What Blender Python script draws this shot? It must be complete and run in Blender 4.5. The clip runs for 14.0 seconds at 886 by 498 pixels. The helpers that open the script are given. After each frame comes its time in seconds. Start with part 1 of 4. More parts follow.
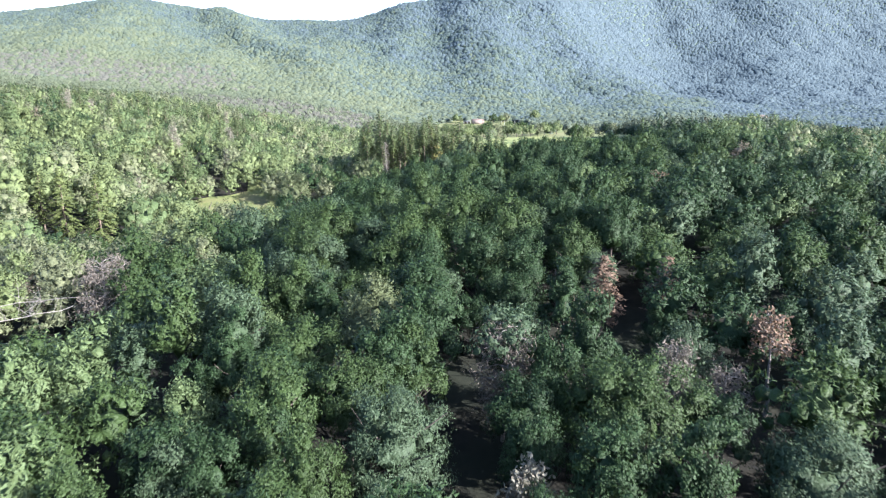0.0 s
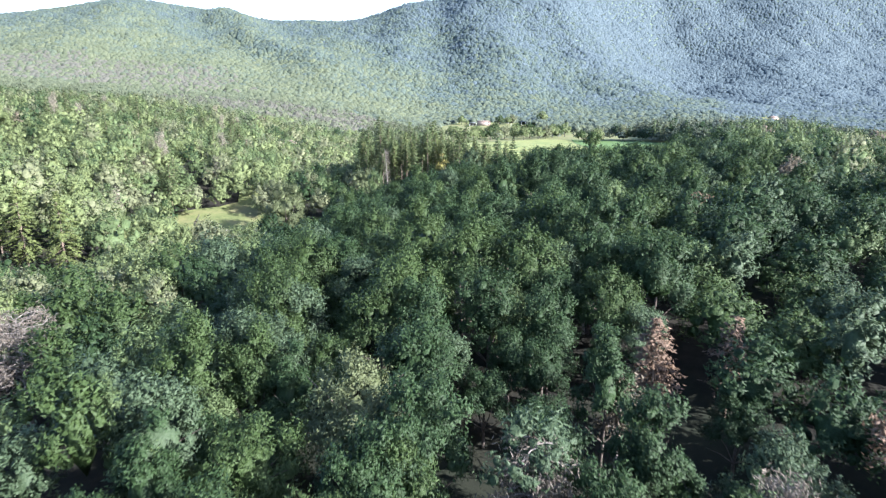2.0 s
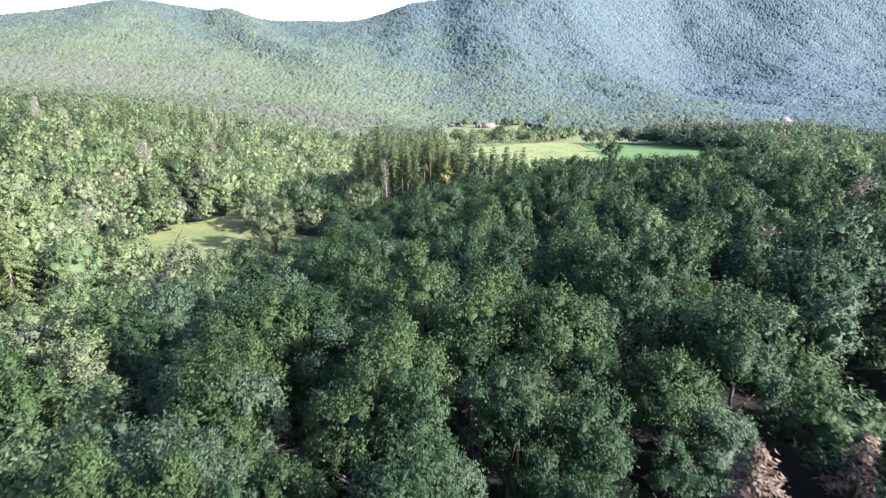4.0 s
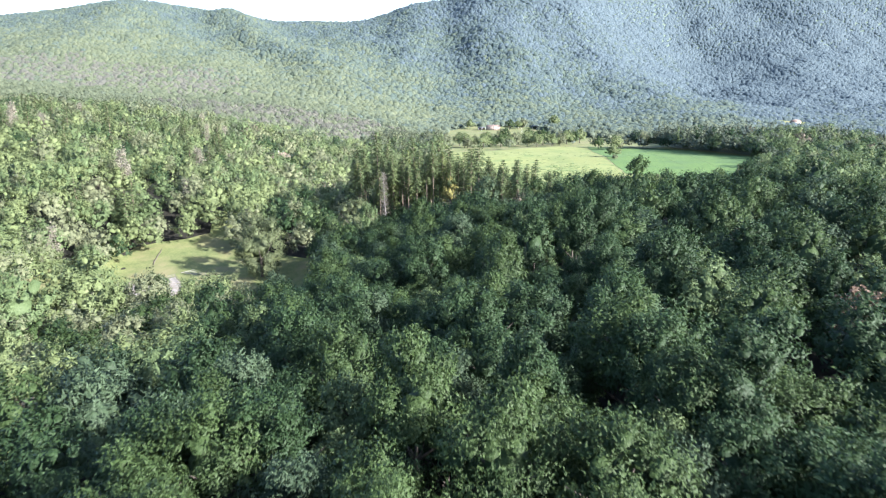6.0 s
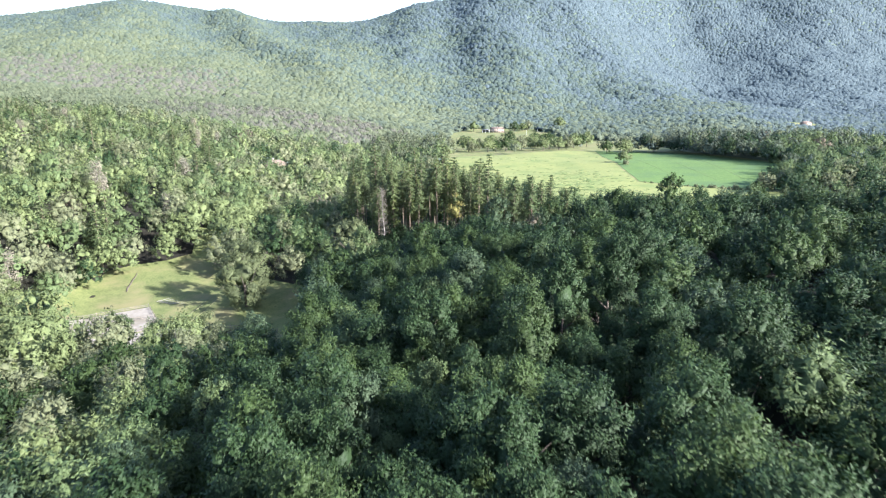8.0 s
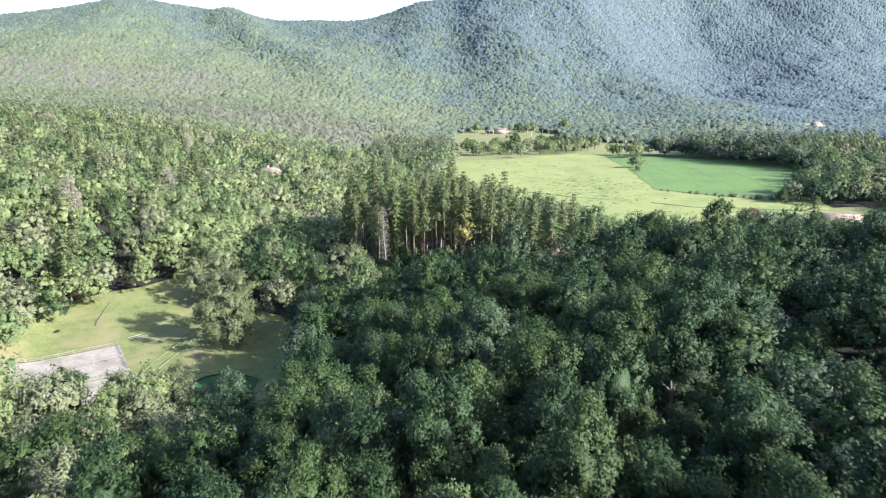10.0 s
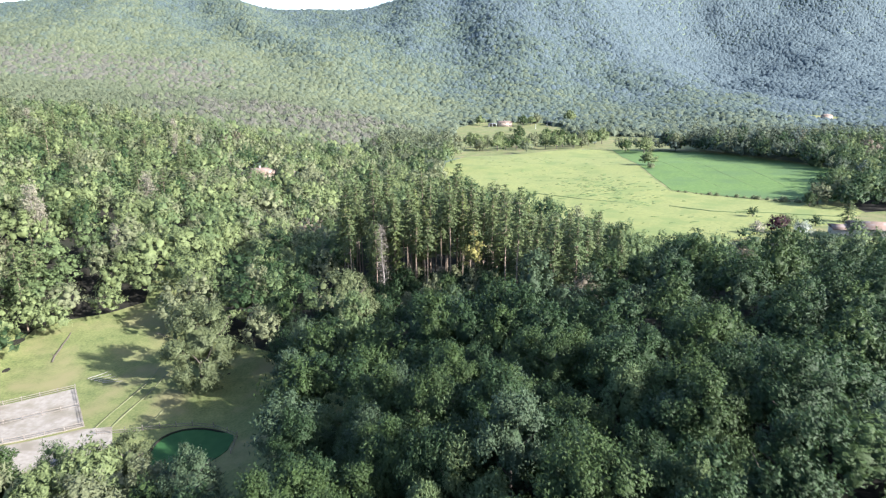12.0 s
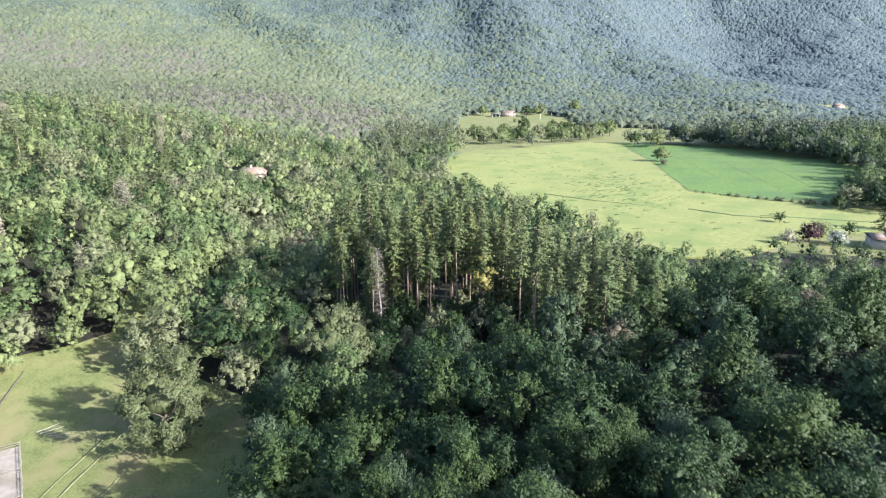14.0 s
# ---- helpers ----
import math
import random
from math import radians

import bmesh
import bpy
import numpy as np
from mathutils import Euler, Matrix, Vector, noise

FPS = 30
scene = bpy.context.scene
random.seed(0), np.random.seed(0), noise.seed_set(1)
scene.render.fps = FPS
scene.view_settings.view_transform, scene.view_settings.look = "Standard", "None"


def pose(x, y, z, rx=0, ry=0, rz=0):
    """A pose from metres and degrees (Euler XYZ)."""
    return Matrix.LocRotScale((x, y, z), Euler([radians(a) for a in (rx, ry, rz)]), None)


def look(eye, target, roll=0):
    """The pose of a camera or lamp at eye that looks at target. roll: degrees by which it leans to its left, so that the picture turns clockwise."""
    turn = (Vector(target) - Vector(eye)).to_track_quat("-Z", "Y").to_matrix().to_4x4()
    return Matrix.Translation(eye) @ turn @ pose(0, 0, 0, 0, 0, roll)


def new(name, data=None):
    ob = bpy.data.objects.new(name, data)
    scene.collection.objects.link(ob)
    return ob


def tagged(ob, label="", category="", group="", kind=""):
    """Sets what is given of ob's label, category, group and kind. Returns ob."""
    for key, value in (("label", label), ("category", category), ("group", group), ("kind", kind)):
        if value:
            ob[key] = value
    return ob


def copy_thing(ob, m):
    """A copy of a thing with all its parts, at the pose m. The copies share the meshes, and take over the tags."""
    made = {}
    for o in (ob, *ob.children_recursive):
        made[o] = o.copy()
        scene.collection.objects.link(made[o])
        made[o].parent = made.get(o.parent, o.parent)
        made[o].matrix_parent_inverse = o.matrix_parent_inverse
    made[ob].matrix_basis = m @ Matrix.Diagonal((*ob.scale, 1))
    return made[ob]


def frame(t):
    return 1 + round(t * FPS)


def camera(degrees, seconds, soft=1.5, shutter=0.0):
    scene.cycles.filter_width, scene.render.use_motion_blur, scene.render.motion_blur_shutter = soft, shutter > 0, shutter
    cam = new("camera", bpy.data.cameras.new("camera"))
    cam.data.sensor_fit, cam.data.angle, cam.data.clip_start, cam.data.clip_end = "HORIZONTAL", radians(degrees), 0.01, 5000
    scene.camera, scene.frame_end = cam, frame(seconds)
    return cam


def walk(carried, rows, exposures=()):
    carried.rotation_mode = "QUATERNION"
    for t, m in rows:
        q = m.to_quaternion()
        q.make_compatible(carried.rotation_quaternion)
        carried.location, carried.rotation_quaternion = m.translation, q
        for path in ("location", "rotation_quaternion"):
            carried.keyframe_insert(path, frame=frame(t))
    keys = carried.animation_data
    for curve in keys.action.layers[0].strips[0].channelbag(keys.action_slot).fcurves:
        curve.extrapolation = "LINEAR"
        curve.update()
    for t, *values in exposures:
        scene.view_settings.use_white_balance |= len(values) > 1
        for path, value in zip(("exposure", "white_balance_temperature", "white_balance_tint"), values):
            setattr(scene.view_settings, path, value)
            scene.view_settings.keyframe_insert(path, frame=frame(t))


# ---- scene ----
cam = camera(66.5, 14.0, soft=1.2, shutter=0.5)
METRES, EYE, TILT, LEAN, TURN = 150.0, 60.0, -15.0, 0.0, 0.0
ROWS = [
    (0.0, 0.0, 0.0, 0.0, -0.0, 0.0, 0.0),
    (0.5, 0.0004, 0.0305, 0.0088, 0.09, 0.01, -0.01),
    (1.0, 0.0008, 0.0643, 0.019, 0.23, 0.03, -0.0),
    (1.5, 0.0014, 0.0962, 0.0284, 0.34, 0.04, -0.02),
    (2.0, 0.0017, 0.1311, 0.0386, 0.46, 0.03, -0.01),
    (2.5, 0.0018, 0.1637, 0.0479, 0.54, 0.04, -0.02),
    (3.0, 0.0016, 0.199, 0.0585, 0.64, 0.05, 0.0),
    (5.5, -0.0008, 0.3703, 0.114, 1.02, 0.1, -0.09),
    (6.0, -0.0025, 0.4057, 0.1257, 1.08, 0.09, -0.09),
    (6.5, -0.004, 0.4382, 0.1363, 1.14, 0.09, -0.1),
    (7.0, -0.0053, 0.4731, 0.148, 1.2, 0.09, -0.08),
    (7.5, -0.0068, 0.5056, 0.159, 1.25, 0.11, -0.09),
    (8.0, -0.0092, 0.5407, 0.1711, 1.3, 0.1, -0.09),
    (10.5, -0.027, 0.7122, 0.2309, 1.45, -0.09, -0.12),
    (11.0, -0.0302, 0.7484, 0.2436, 1.44, -0.33, -0.12),
    (11.5, -0.0326, 0.7807, 0.2554, 1.47, -0.57, -0.11),
    (12.0, -0.0349, 0.8153, 0.2679, 1.52, -0.83, -0.11),
    (12.5, -0.0365, 0.8465, 0.2797, 1.55, -1.08, -0.12),
    (13.0, -0.0387, 0.8805, 0.2927, 1.6, -1.37, -0.14),
    (13.5, -0.0413, 0.9118, 0.3053, 1.64, -1.63, -0.15),
    (14.0, -0.0435, 0.9457, 0.3186, 1.64, -1.91, -0.16),
]
walk(cam, [(t, pose(0, 0, EYE, TILT, LEAN, TURN) @ pose(METRES * x, METRES * y, METRES * z, 90 + pitch, roll, yaw)) for t, x, y, z, yaw, pitch, roll in ROWS],
     exposures=[(0.0, 2.27, 5500, 17), (3.0, 2.27, 5500, 17), (7.0, 2.25, 5640, 15), (11.0, 2.09, 5720, 14), (14.0, 2.04, 5790, 14)])

# ---- daylight: a low afternoon sun from the right and a little behind ----
SUN_AZIMUTH, SUN_HEIGHT = 115.0, 28.0
world = bpy.data.worlds.new("sky")
scene.world = world
world.use_nodes = True
wn = world.node_tree
sky = wn.nodes.new("ShaderNodeTexSky")
sky.sky_type, sky.sun_disc = "NISHITA", False
sky.sun_elevation, sky.sun_rotation = radians(SUN_HEIGHT), radians(SUN_AZIMUTH)
sky.air_density, sky.dust_density = 1.0, 2.0
wn.links.new(sky.outputs[0], wn.nodes["Background"].inputs[0])
wn.nodes["Background"].inputs[1].default_value = 0.103
sun = new("sun", bpy.data.lights.new("sun", "SUN"))
sun.data.energy, sun.data.angle, sun.data.color = 4.95, radians(0.53), (1.0, 0.93, 0.82)
a, e = radians(SUN_AZIMUTH), radians(SUN_HEIGHT)
to_sun = Vector((math.sin(a) * math.cos(e), math.cos(a) * math.cos(e), math.sin(e)))
sun.matrix_world = look(to_sun * 500 + Vector((0, 200, 0)), (0, 200, 0))

# ---- materials ----


def material(name, low, high, scale=4.0, rough=0.8, bump=0.0, bump_scale=20.0, stain=None, stain_scale=0.1, per_object=0.0, per_island=0.0, through_light=0.0, metal=0.0, bump_distance=0.05, fine=0.0, fine_scale=6.0):
    """A surface of two tones broken up by fine grain, with a third tone in broad patches."""
    m = bpy.data.materials.new(name)
    m.use_nodes = True
    nt = m.node_tree
    node, link = nt.nodes.new, nt.links.new
    bsdf = nt.nodes["Principled BSDF"]
    bsdf.inputs["Roughness"].default_value = rough
    bsdf.inputs["Metallic"].default_value = metal
    bsdf.inputs["Specular IOR Level"].default_value = 0.25
    place = node("ShaderNodeNewGeometry").outputs["Position"]
    grain = node("ShaderNodeTexNoise")
    grain.inputs["Scale"].default_value, grain.inputs["Detail"].default_value = scale, 5.0
    link(place, grain.inputs["Vector"])
    ramp = node("ShaderNodeMapRange")
    ramp.inputs["From Min"].default_value, ramp.inputs["From Max"].default_value = 0.3, 0.7
    link(grain.outputs["Fac"], ramp.inputs["Value"])
    fac = ramp.outputs["Result"]
    if fine:
        small = node("ShaderNodeTexNoise")
        small.inputs["Scale"].default_value, small.inputs["Detail"].default_value = fine_scale, 2.0
        link(place, small.inputs["Vector"])
        spread = node("ShaderNodeMapRange")
        spread.inputs["From Min"].default_value, spread.inputs["From Max"].default_value = 0.35, 0.65
        link(small.outputs["Fac"], spread.inputs["Value"])
        mixs = node("ShaderNodeMix")
        mixs.inputs[0].default_value = fine
        link(fac, mixs.inputs[2])
        link(spread.outputs["Result"], mixs.inputs[3])
        fac = mixs.outputs[0]
    for share, source in ((per_object, "object"), (per_island, "island")):
        if share:
            rnd = node("ShaderNodeObjectInfo").outputs["Random"] if source == "object" else node("ShaderNodeNewGeometry").outputs["Random Per Island"]
            mixf = node("ShaderNodeMix")
            mixf.inputs[0].default_value = share
            link(fac, mixf.inputs[2])
            link(rnd, mixf.inputs[3])
            fac = mixf.outputs[0]
    tone = node("ShaderNodeMix")
    tone.data_type = "RGBA"
    tone.inputs[6].default_value, tone.inputs[7].default_value = (*low, 1), (*high, 1)
    link(fac, tone.inputs[0])
    colour = tone.outputs[2]
    if stain:
        broad = node("ShaderNodeTexNoise")
        broad.inputs["Scale"].default_value, broad.inputs["Detail"].default_value = stain_scale, 3.0
        link(place, broad.inputs["Vector"])
        reach = node("ShaderNodeMapRange")
        reach.inputs["From Min"].default_value, reach.inputs["From Max"].default_value = 0.48, 0.66
        link(broad.outputs["Fac"], reach.inputs["Value"])
        over = node("ShaderNodeMix")
        over.data_type = "RGBA"
        link(reach.outputs["Result"], over.inputs[0])
        link(colour, over.inputs[6])
        over.inputs[7].default_value = (*stain, 1)
        colour = over.outputs[2]
    link(colour, bsdf.inputs["Base Color"])
    if bump:
        rough_noise = node("ShaderNodeTexNoise")
        rough_noise.inputs["Scale"].default_value, rough_noise.inputs["Detail"].default_value = bump_scale, 4.0
        link(place, rough_noise.inputs["Vector"])
        b = node("ShaderNodeBump")
        b.inputs["Strength"].default_value, b.inputs["Distance"].default_value = bump, bump_distance
        link(rough_noise.outputs["Fac"], b.inputs["Height"])
        link(b.outputs["Normal"], bsdf.inputs["Normal"])
    if through_light:
        thin = node("ShaderNodeBsdfTranslucent")
        link(colour, thin.inputs["Color"])
        both = node("ShaderNodeMixShader")
        both.inputs[0].default_value = through_light
        link(bsdf.outputs[0], both.inputs[1])
        link(thin.outputs[0], both.inputs[2])
        link(both.outputs[0], nt.nodes["Material Output"].inputs["Surface"])
    return m


def leaf(name, low, high, per_island=0.16, per_object=0.35):
    # the fine noise puts the dark of gaps between leaves into the colour
    return material(name, low, high, scale=0.22, rough=0.6, per_island=per_island, per_object=per_object, through_light=0.26,
                    fine=0.22, fine_scale=3.0, bump=0.6, bump_scale=3.2, bump_distance=0.3)


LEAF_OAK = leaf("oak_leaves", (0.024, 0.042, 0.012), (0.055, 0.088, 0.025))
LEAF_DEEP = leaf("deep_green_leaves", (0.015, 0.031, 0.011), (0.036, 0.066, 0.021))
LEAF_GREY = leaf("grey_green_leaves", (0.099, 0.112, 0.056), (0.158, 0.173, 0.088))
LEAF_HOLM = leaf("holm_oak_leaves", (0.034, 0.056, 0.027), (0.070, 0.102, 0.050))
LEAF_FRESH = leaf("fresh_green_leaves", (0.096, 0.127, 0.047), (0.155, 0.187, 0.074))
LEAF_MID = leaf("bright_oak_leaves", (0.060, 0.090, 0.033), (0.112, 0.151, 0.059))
LEAF_WILLOW = leaf("willow_leaves", (0.064, 0.082, 0.034), (0.124, 0.144, 0.064))
LEAF_DRY = leaf("dry_brown_leaves", (0.075, 0.068, 0.045), (0.150, 0.125, 0.085))
LEAF_GOLD = leaf("yellowing_leaves", (0.140, 0.140, 0.040), (0.260, 0.230, 0.070))
NEEDLE = leaf("pine_needles", (0.048, 0.074, 0.028), (0.120, 0.150, 0.054))
NEEDLE_FRESH = leaf("yellow_green_needles", (0.080, 0.105, 0.030), (0.160, 0.190, 0.060))
NEEDLE_RED = leaf("dead_russet_needles", (0.112, 0.076, 0.048), (0.195, 0.132, 0.086))
TWIG_DRY = leaf("dry_grey_twigs", (0.092, 0.078, 0.060), (0.175, 0.150, 0.118))
LEAF_PURPLE = leaf("purple_leaves", (0.022, 0.008, 0.011), (0.050, 0.016, 0.022))
LEAF_PALE = leaf("pale_straw_leaves", (0.150, 0.140, 0.100), (0.270, 0.250, 0.180))
LEAF_BLOOM = leaf("white_blossom_leaves", (0.070, 0.100, 0.055), (0.420, 0.440, 0.380), per_island=0.9)


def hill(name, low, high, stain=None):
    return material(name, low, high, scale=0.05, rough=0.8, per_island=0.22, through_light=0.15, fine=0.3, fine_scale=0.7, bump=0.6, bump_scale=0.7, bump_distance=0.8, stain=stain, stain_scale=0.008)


# the bluer, greyer steps put distance haze into the canopy's colour
HAZE_TONES = [hill("slope_oak_canopy", (0.060, 0.076, 0.041), (0.114, 0.130, 0.073)),
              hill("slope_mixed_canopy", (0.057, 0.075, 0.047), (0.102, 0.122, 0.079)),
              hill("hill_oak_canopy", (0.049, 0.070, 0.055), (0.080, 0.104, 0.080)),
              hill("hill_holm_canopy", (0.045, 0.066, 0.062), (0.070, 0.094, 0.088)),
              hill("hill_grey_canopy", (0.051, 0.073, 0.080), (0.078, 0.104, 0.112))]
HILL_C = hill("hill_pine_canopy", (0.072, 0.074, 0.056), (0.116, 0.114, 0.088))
BARK = material("oak_bark", (0.050, 0.040, 0.032), (0.130, 0.110, 0.090), scale=6, rough=0.95, bump=0.8, bump_scale=14)
BARK_PINE = material("pine_bark", (0.120, 0.096, 0.070), (0.290, 0.225, 0.165), scale=3, rough=0.95, bump=0.8, bump_scale=10, per_object=0.4)
BARK_DEAD = material("weathered_grey_wood", (0.120, 0.108, 0.095), (0.270, 0.245, 0.215), scale=4, rough=0.9, bump=0.6)
# near black: the deep shade under the trees is put into this colour
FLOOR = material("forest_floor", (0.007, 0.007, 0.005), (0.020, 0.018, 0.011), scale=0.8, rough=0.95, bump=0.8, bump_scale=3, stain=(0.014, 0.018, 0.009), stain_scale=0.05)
SCRUB = material("hillside_scrub", (0.060, 0.088, 0.062), (0.110, 0.140, 0.100), scale=0.05, rough=0.95, bump=0.8, bump_scale=0.5, bump_distance=1.0)
MEADOW = material("meadow_grass", (0.064, 0.086, 0.026), (0.150, 0.158, 0.058), scale=0.35, rough=0.9, bump=0.9, bump_scale=4, stain=(0.152, 0.140, 0.064), stain_scale=0.1, fine=0.45, fine_scale=2.2)
WHEAT = material("ripening_wheat", (0.124, 0.146, 0.046), (0.186, 0.196, 0.064), scale=0.6, rough=0.9, bump=0.9, bump_scale=3, stain=(0.116, 0.146, 0.044), stain_scale=0.06)
CROP = material("green_crop", (0.056, 0.102, 0.024), (0.094, 0.148, 0.036), scale=0.6, rough=0.9, bump=0.9, bump_scale=3, stain=(0.060, 0.104, 0.032), stain_scale=0.04)

# ---- the lie of the land ----
# the valley floor along the walk, and how the ground climbs on its left
FLOOR_LINE = ((0, 5), (352, 5), (443, 1), (478, 0), (575, -3), (735, -12), (900, -20), (1060, -23), (1200, -18), (1400, -12))
LEFT_BANK = ((-900, 84), (-640, 64), (-400, 43), (-235, 32), (-180, 24), (-100, 10), (-70, 3), (-40, 0))
# the spur under the walk: height of its spine, and its slope to the right and to the left
SPINE = ((30, 21), (62, 22.5), (95, 25.2), (115, 26), (155, 22.5), (190, 20), (235, 17.5), (285, 12.5), (305, 9), (328, 5.2), (352, 4), (420, -30))
RIGHT = ((62, 0), (90, 0.02), (115, 0.08), (150, 0.10), (172, 0.15), (200, 0.14), (240, 0.14), (270, 0.09), (300, 0.03), (320, 0))
LEFT = ((62, 0.02), (95, 0.11), (130, 0.14), (200, 0.3), (240, 0.27), (270, 0.12), (300, 0.02), (360, 0))
SKYLINE = ((-0.62, 0.0753), (-0.53, 0.086), (-0.46, 0.0945), (-0.39, 0.0885), (-0.24, 0.065), (-0.2, 0.0676), (-0.14, 0.064), (-0.08, 0.083), (-0.05, 0.0825), (0.02, 0.105), (0.1, 0.14), (0.3, 0.16), (0.65, 0.13))


def ease(a, b, t):
    t = np.clip((t - a) / (b - a), 0, 1)
    return t * t * (3 - 2 * t)


def table(pairs, t):
    return np.interp(t, [p[0] for p in pairs], [p[1] for p in pairs])


def rolling(x, y, size, seed):
    """Smooth uneven ground between -1 and 1, from a few crossing waves."""
    r = np.random.RandomState(seed)
    total = 0
    for octave in range(3):
        for _ in range(4):
            t = r.uniform(0, 2 * np.pi)
            k = 2 * np.pi / size * 2 ** octave * r.uniform(0.7, 1.3)
            total = total + np.sin((x * np.cos(t) + y * np.sin(t)) * k + r.uniform(0, 6.28)) / 2 ** octave
    return total / 4.5


def ridge(x, y, p, q, high_p, high_q, wide):
    """A spur along the line p q, its height running from one end's to the other's."""
    dx, dy = q[0] - p[0], q[1] - p[1]
    s = np.clip(((x - p[0]) * dx + (y - p[1]) * dy) / (dx * dx + dy * dy), 0, 1)
    far = np.hypot(x - p[0] - s * dx, y - p[1] - s * dy)
    return (high_p + (high_q - high_p) * s) * np.exp(-(far / wide) ** 2)


def along(x, y, points, wide):
    """A bent ridge through points of (x, y, height)."""
    total = 0
    for (x0, y0, h0), (x1, y1, h1) in zip(points, points[1:]):
        total = np.maximum(total, ridge(x, y, (x0, y0), (x1, y1), h0, h1, wide))
    return total


def skyline(a):
    """The crest's rise over the eye by bearing, rounded off between the table's points."""
    return sum(w * table(SKYLINE, a + d) for d, w in ((-0.024, 0.15), (-0.012, 0.22), (0, 0.26), (0.012, 0.22), (0.024, 0.15)))


def ground_height(x, y):
    x, y = np.asarray(x, float), np.asarray(y, float)
    a = x / np.maximum(y, 150)
    floor = table(FLOOR_LINE, y)
    z = np.maximum(floor, table(SPINE, y) + table(RIGHT, y) * (np.clip(x, 0, 80) - 0.6 * np.clip(x - 84, 0, 90)) - table(LEFT, y) * np.clip(-x, 0, 200))
    z = z + np.maximum(16 * (ease(-92, -135, x) * ease(150, 260, y) * ease(420, 300, y) + ease(-60, -120, x) * ease(235, 190, y) * ease(100, 170, y)), table(LEFT_BANK, x) * ease(235, 330, y))
    # the low spur behind the crop and the basin to its right
    z = z + along(x, y, ((225, 520, 3), (284, 650, 1), (350, 850, 0), (420, 1100, 6)), 75) * ease(440, 560, y) - 12 * ease(360, 500, x) * ease(760, 980, y)
    far = 2000 + 650 * ease(0.06, 0.34, a)
    crest = EYE + far * skyline(a) - 7
    rise = 1090 + 60 * ease(-0.3, 0, a) + 250 * ease(0.16, 0.42, a)
    t = np.clip((y - rise) / (far - rise), 0, 1)
    z = z + (crest - z) * t ** (1.35 + 0.35 * ease(-0.12, 0.0, a) + 0.5 * ease(0.05, 0.3, a)) - 0.12 * np.maximum(y - far, 0)
    hilly = ease(1150, 1500, y) * ease(2050, 1850, y - 650 * ease(0.06, 0.34, a))
    z = z + rolling(x, y, 330, 3) * 9 * hilly + rolling(x, y, 190, 11) * 6 * hilly + rolling(x, y, 90, 9) * 3 * hilly + rolling(x, y, 120, 5) * 1.2 * ease(300, 700, y)
    # shoulders and gullies of the left mountain
    z = z + along(x, y, ((-600, 1930, 22), (-392, 1600, 17), (-194, 1280, 5)), 62) - along(x, y, ((-680, 1880, 15), (-465, 1570, 13), (-250, 1290, 4)), 66)
    z = z + along(x, y, ((-100, 1960, 16), (-85, 1620, 14), (-57, 1320, 4)), 62) - along(x, y, ((-190, 1960, 9), (-165, 1620, 9), (-110, 1320, 3)), 60)
    z = z + along(x, y, ((-860, 1900, 16), (-760, 1450, 10), (-700, 1280, 4)), 100)
    # the middle slope: a shoulder, then the long spur with its knob
    z = z + along(x, y, ((60, 2050, 12), (44, 1650, 9), (70, 1420, 4)), 70) - along(x, y, ((-28, 2000, 5), (-24, 1700, 5)), 60)
    z = z + along(x, y, ((285, 2150, 14), (375, 1840, 13), (452, 1550, 28), (470, 1340, 20), (432, 1180, 9)), 130) - along(x, y, ((180, 2050, 6), (190, 1750, 8), (240, 1400, 4)), 80)
    # the deep gully, and the mountain's arm beyond it
    z = z - along(x, y, ((520, 1420, 5), (640, 1900, 15), (690, 2400, 17)), 90) + along(x, y, ((800, 2600, 20), (730, 2150, 12)), 60)
    z = z + along(x, y, ((790, 1560, 8), (930, 1900, 28), (1200, 2500, 44)), 160)
    return z


def spot(x, y, up=0.0):
    return Vector((x, y, float(ground_height(x, y)) + up))


def inside(poly, x, y):
    x, y = np.asarray(x, float), np.asarray(y, float)
    got = np.zeros(x.shape, bool)
    for (x0, y0), (x1, y1) in zip(poly, poly[1:] + poly[:1]):
        if y0 != y1:
            got ^= ((y0 > y) != (y1 > y)) & (x < (x1 - x0) * (y - y0) / (y1 - y0) + x0)
    return got


WHEAT_EDGE = [(57, 352), (21.1, 415.1), (-10.6, 478.4), (-17.4, 519), (-15.8, 595.2), (0.4, 661.9), (49.8, 683.6), (91.2, 712.4), (124.6, 719.1), (116, 626), (101.6, 473.6), (128.9, 452.2), (160.3, 439.9), (165.9, 415.1), (144.4, 390.9), (110.3, 377.7), (80, 352)]
CROP_EDGE = [(125.9, 712.4), (118.4, 626), (103.8, 477.2), (130.1, 455.8), (160.7, 445.1), (203.7, 505.4), (211.5, 539.9), (201.6, 615.6), (185.6, 683.6), (151, 705.7)]
GLADE_EDGE = [(-99, 224), (-94, 208), (-75, 206), (-56, 208), (-46, 206), (-33.5, 206), (-34.5, 238), (-47, 252), (-62, 262), (-72, 272), (-77, 288), (-83, 288), (-80, 274), (-90, 267), (-97, 260), (-100, 240)]
YARD_EDGE = [(-14, 640), (4, 662), (49, 684), (91, 712), (112, 735), (128, 792), (130, 880), (126, 1030), (108, 1085), (20, 1092), (-14, 1040), (-14, 778)]
PASTURE_EDGE = [(104, 726), (150, 714), (205, 714), (215, 760), (205, 880), (152, 905), (134, 830)]
GARDEN_EDGE = [(92, 360), (106.4, 380.3), (157.2, 412.3), (184.7, 421.9), (182, 372), (150, 358), (122, 354), (104, 358)]
